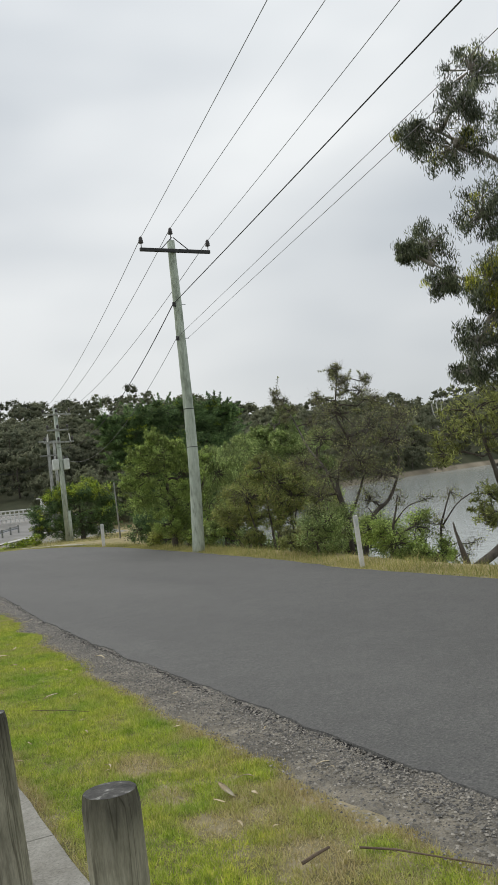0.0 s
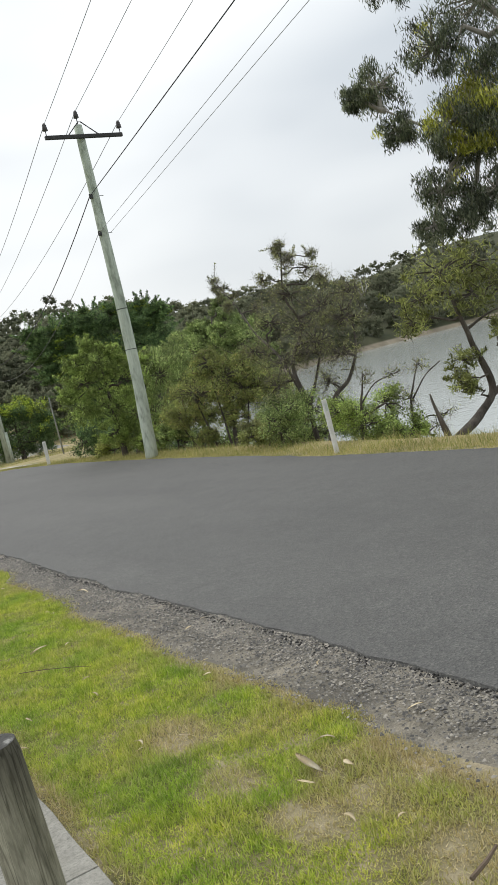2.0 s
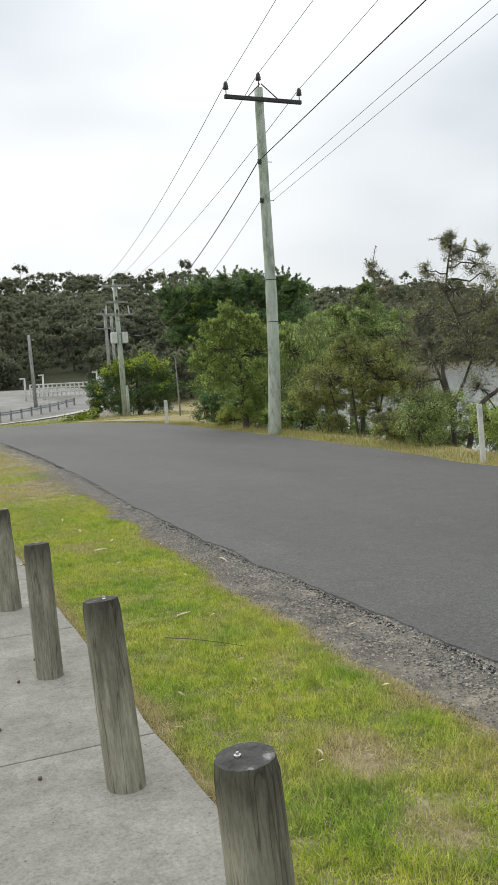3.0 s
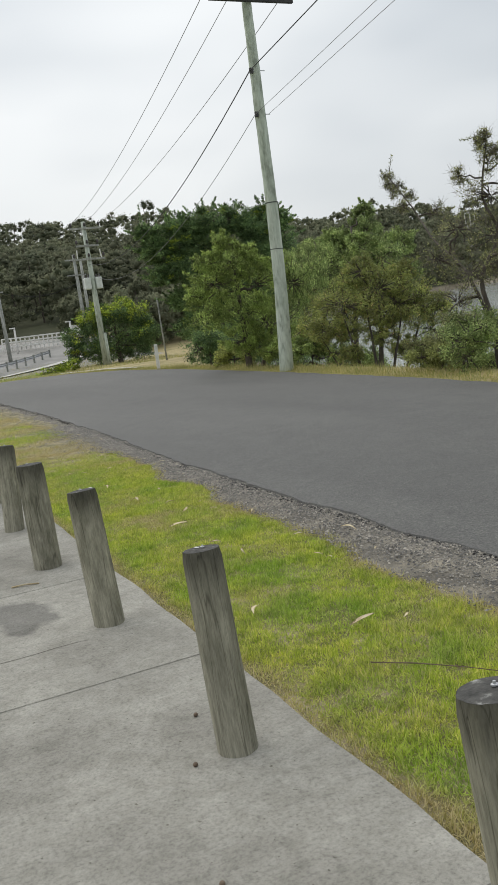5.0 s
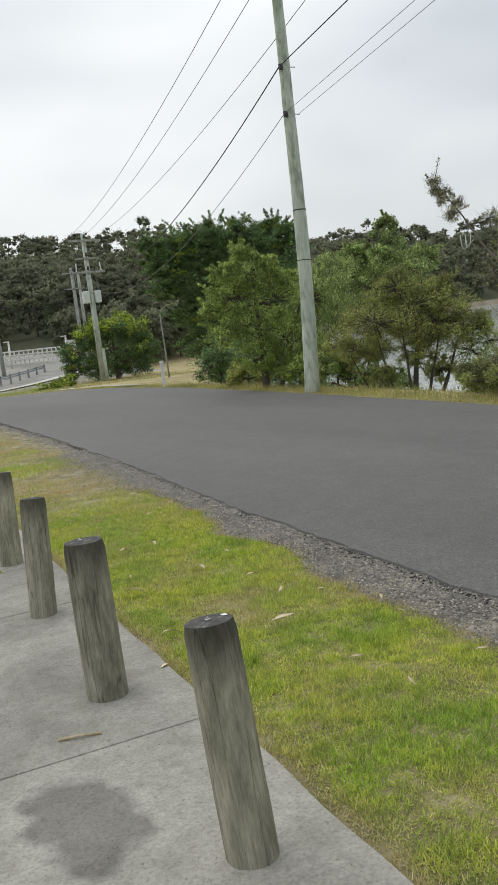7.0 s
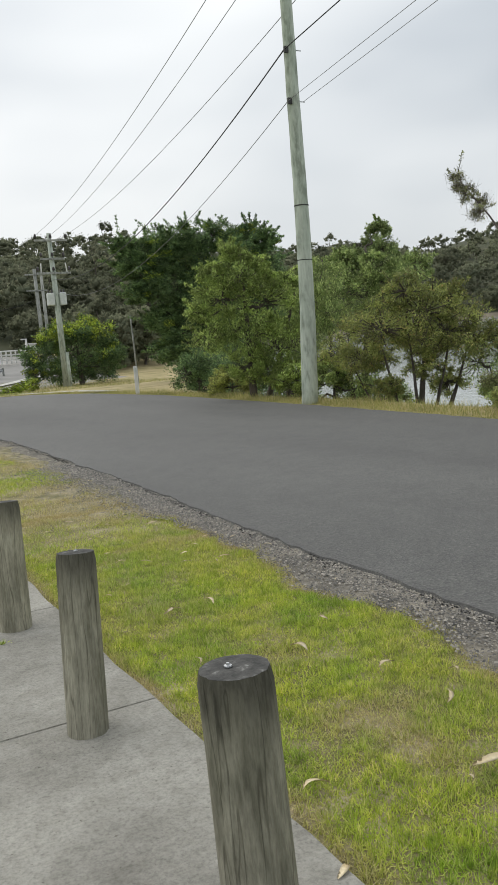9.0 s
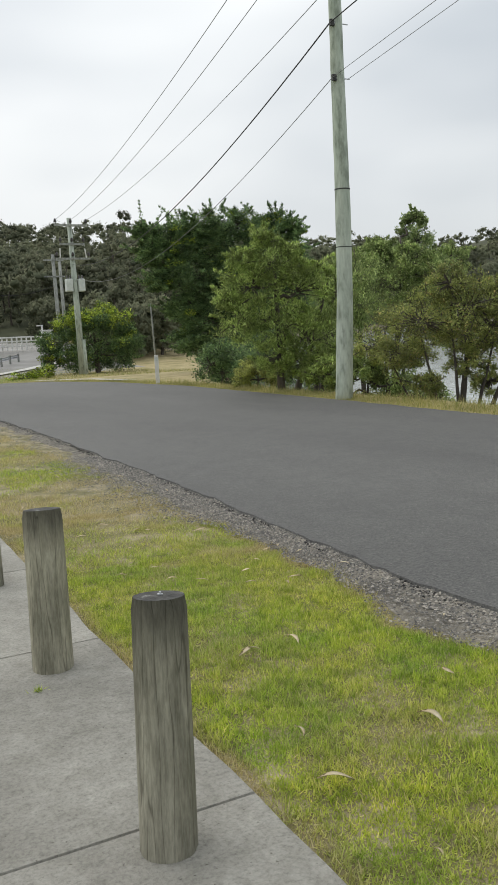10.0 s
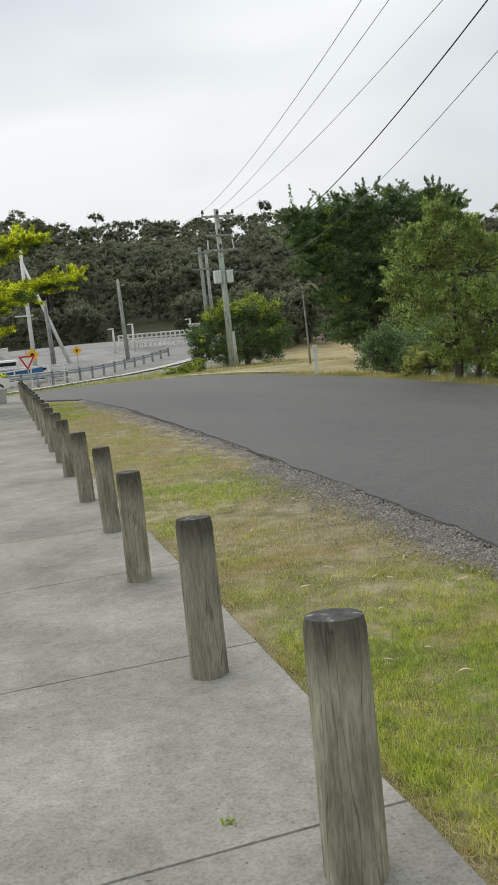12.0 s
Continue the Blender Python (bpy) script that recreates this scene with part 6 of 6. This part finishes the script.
# dark bitumen crumbling off the edge of the seal
n = 8000
y = -4.5 + 34.5 * rng.rand(n) ** 1.25
wide = 0.015 + 0.05 * patches(y, y * 0, 1.6, 44) ** 2 * 1.6
x = road_near(y) - 0.02 - np.abs(rng.normal(0.0, 1.0, n)) * wide + 0.05 * (patches(y, y * 0, 2.5, 44) - 0.5)
sz = (0.003 + 0.009 * rng.rand(n) ** 3) * np.where(rng.rand(n) < smooth(0.3, 0.55, patches(y, y * 0 + 4, 3.1, 45)), 1.0, 0.45)
rise = np.where(x > road_near(y), 0.0 + sz * 0.1, bed_z(x, y) + sz * 0.4)
v = octa[None] * sz[:, None, None] * rng.uniform(0.6, 1.4, (n, 6, 1)) + np.stack([x, y, rise], 1)[:, None]
crumbs = big_mesh("asphalt_crumb", v.reshape(-1, 3), (np.arange(n)[:, None, None] * 6 + tri_f[None]).reshape(-1, 3), M_BITUMEN)
tagged(crumbs, "broken black crumbs along the asphalt edge", "rubble", kind="stuff")

# taller dry grass along the far side
rng = np.random.RandomState(307)
n = 52000
y = rng.uniform(2, 50, n)
off = np.abs(rng.normal(0, 0.55, n))
x = road_far(y) + 0.02 + off + 0.2 * (patches(y, y * 0, 1.2, 9) - 0.5)
v, f = blades(rng, x, y, ground_z(x, y) - 0.01, 0.06 + 0.15 * smooth(0.1, 0.9, off) * patches(x, y, 0.9, 13) * 1.6, 0.012, 1.0)
tagged(big_mesh("bank_grass", v, f, F_REED), "dry yellow-green grass along the road edge", "grass", kind="stuff")
n = 26000
x, y = rng.uniform(-12, 22, n), rng.uniform(50.5, 78, n)
ok = (y > 51 + 0.2 * np.abs(x - 4)) & (ground_z(x, y) > -0.4)
x, y = x[ok], y[ok]
v, f = blades(rng, x, y, ground_z(x, y) - 0.01, 0.13 + 0.1 * patches(x, y, 0.4, 15), 0.03, 1.0)
tagged(big_mesh("corner_grass", v, f, F_REED), "dry short grass beyond the junction", "grass", kind="stuff")


# ---- fallen leaves, twigs ----
def leaf_mesh(seed):
    rng = np.random.RandomState(seed)
    n, ln, w, curl = 7, 0.12, 0.012 + 0.006 * rng.rand(), rng.uniform(0.2, 0.6)
    verts = []
    for i in range(n + 1):
        t = i / n
        wd = w * math.sin(math.pi * min(1, t * 0.92 + 0.06)) ** 0.8
        a = curl * (t - 0.5)
        cx, cy, cz = ln * (t - 0.5), ln * curl * (t - 0.5) ** 2 * 1.6, 0.012 * math.sin(math.pi * t) + 0.004
        verts += [(cx - wd * math.sin(a), cy - wd * math.cos(a), cz + 0.004), (cx, cy, cz), (cx + wd * math.sin(a), cy + wd * math.cos(a), cz + 0.005),
                  (cx, cy, cz - 0.0012)]
    faces = []
    for i in range(n):
        a, b_ = i * 4, i * 4 + 4
        faces += [(a, a + 1, b_ + 1, b_), (a + 1, a + 2, b_ + 2, b_ + 1), (a + 2, a + 3, b_ + 3, b_ + 2), (a + 3, a, b_, b_ + 3)]
    return verts, faces


leaf_kinds = []
for k in range(4):
    lv, lf = leaf_mesh(400 + k)
    leaf_kinds.append(link_mesh("gum_leaf", lv, lf, M_DRYLEAF, smooth=True))
    tagged(leaf_kinds[-1], "dry curled cream gum leaf lying on the grass", "leaf", "fallen gum leaves")
SPOTS = [(1.158, 0.49, 1.5), (1.266, 0.354, 0.9), (1.07, 0.37, 0.8), (1.03, 0.03, 0.9), (0.97, 1.27, 0.8), (1.35, 0.62, 1.0), (1.13, 9.03, 1.2), (0.46, 6.84, 1.3), (1.05, 6.59, 1.5), (1.31, 7.55, 1.1),
         (1.3, 7.09, 1.1), (1.52, 7.3, 0.9), (0.28, 6.38, 1.0), (1.46, 8.3, 0.8), (1.14, 8.0, 1.3), (0.86, 9.0, 1.2), (2.0, 10.74, 0.9), (1.68, 9.96, 0.9), (1.36, 11.92, 0.9), (1.75, 11.56, 1.1),
         (1.19, 12.28, 1.0), (0.99, 3.78, 1.4), (1.9, 5.4, 1.2), (0.65, 4.33, 1.1), (0.57, 7.81, 1.3), (0.89, 9.02, 1.0)]
SPOTS += [(1.67, 6.53, 1.0), (-0.53, 9.56, 0.6), (3.5, 7.6, 0.5), (3.7, 6.7, 0.4), (4.1, 6.6, 0.35), (3.0, 9.4, 0.4), (5.2, 11.0, 0.5), (3.3, 4.4, 0.4)]
rng = np.random.RandomState(410)
for _ in range(40):
    yy = rng.uniform(9.5, 16)
    SPOTS.append((rng.uniform(0.8, float(road_near(yy)) - 0.2), yy, rng.uniform(0.4, 0.9)))
for _ in range(46):
    yy = rng.uniform(-1.5, 15)
    SPOTS.append((rng.uniform(float(path_edge(yy)) + 0.1, float(road_near(yy)) - 0.05), yy, rng.uniform(0.4, 0.85)))
for i, (x, y, s) in enumerate(SPOTS):
    ob = copy_thing(leaf_kinds[i % 4], pose(x, y, -0.008, rng.normal(0, 9), rng.normal(0, 9), rng.uniform(0, 360)) @ Matrix.Diagonal((s * 0.8, s * 0.8, s * 0.8, 1)))
for o in leaf_kinds:
    bpy.data.objects.remove(o)

for pts, r, words in (([(1.29, -0.6, 0.012), (1.38, -0.73, 0.02), (1.48, -0.9, 0.016), (1.58, -1.08, 0.014)], 0.005, "thin dark fallen twig on the lawn"),
                      ([(1.04, -0.55, 0.0), (1.12, -0.54, 0.014), (1.2, -0.5, 0.006)], 0.008, "short broken stick on the lawn"),
                      ([(0.72, 3.3, 0.016), (0.85, 3.16, 0.02), (0.98, 3.0, 0.018), (1.08, 2.86, 0.014)], 0.003, "thin dark fallen twig on the lawn"),
                      ([(-0.37, 5.89, 0.004), (-0.29, 5.86, 0.012), (-0.2, 5.84, 0.004)], 0.006, "peeled bark sliver on the concrete")):
    o = Vector(pts[0])
    ob = thing("twig", pts[0], words, "twig", "fallen twigs")
    part("stem", tube([tuple(Vector(p) - o) for p in pts], [r, r * 0.9, r * 0.7, r * 0.5][:len(pts)], 6), M_DRYLEAF if "bark" in words else M_TWIG, ob)
for x, y in ((-0.06, 3.36), (-0.2, 3.0), (-0.37, 2.36), (-0.28, 1.75)):
    ob = thing("gumnut", (x, y, 0.0), "small dark gumnut lying on the concrete", "gumnut", "gumnuts")
    part("capsule", wobble(lathe([(0.003, 0.0), (0.008, 0.003), (0.009, 0.009), (0.006, 0.014), (0.003, 0.014)], 10), 0.0015, 60, x), M_TWIG, ob, smooth=True)

for x, y, h in ((-0.1, 9.1, 0.03), (-0.24, 9.74, 0.028)):
    rng = np.random.RandomState(int(500 + 10 * y))
    k = 46
    wv, wf = blades(rng, rng.normal(0, 0.014, k), rng.normal(0, 0.01, k), np.zeros(k), h, 0.006, 1.3)
    ob = thing("weed", (x, y, -0.002), "tiny green weed growing in the concrete", "weed", "weeds")
    big_mesh("leaf_tuft", wv, wf, F_LIME, ob)
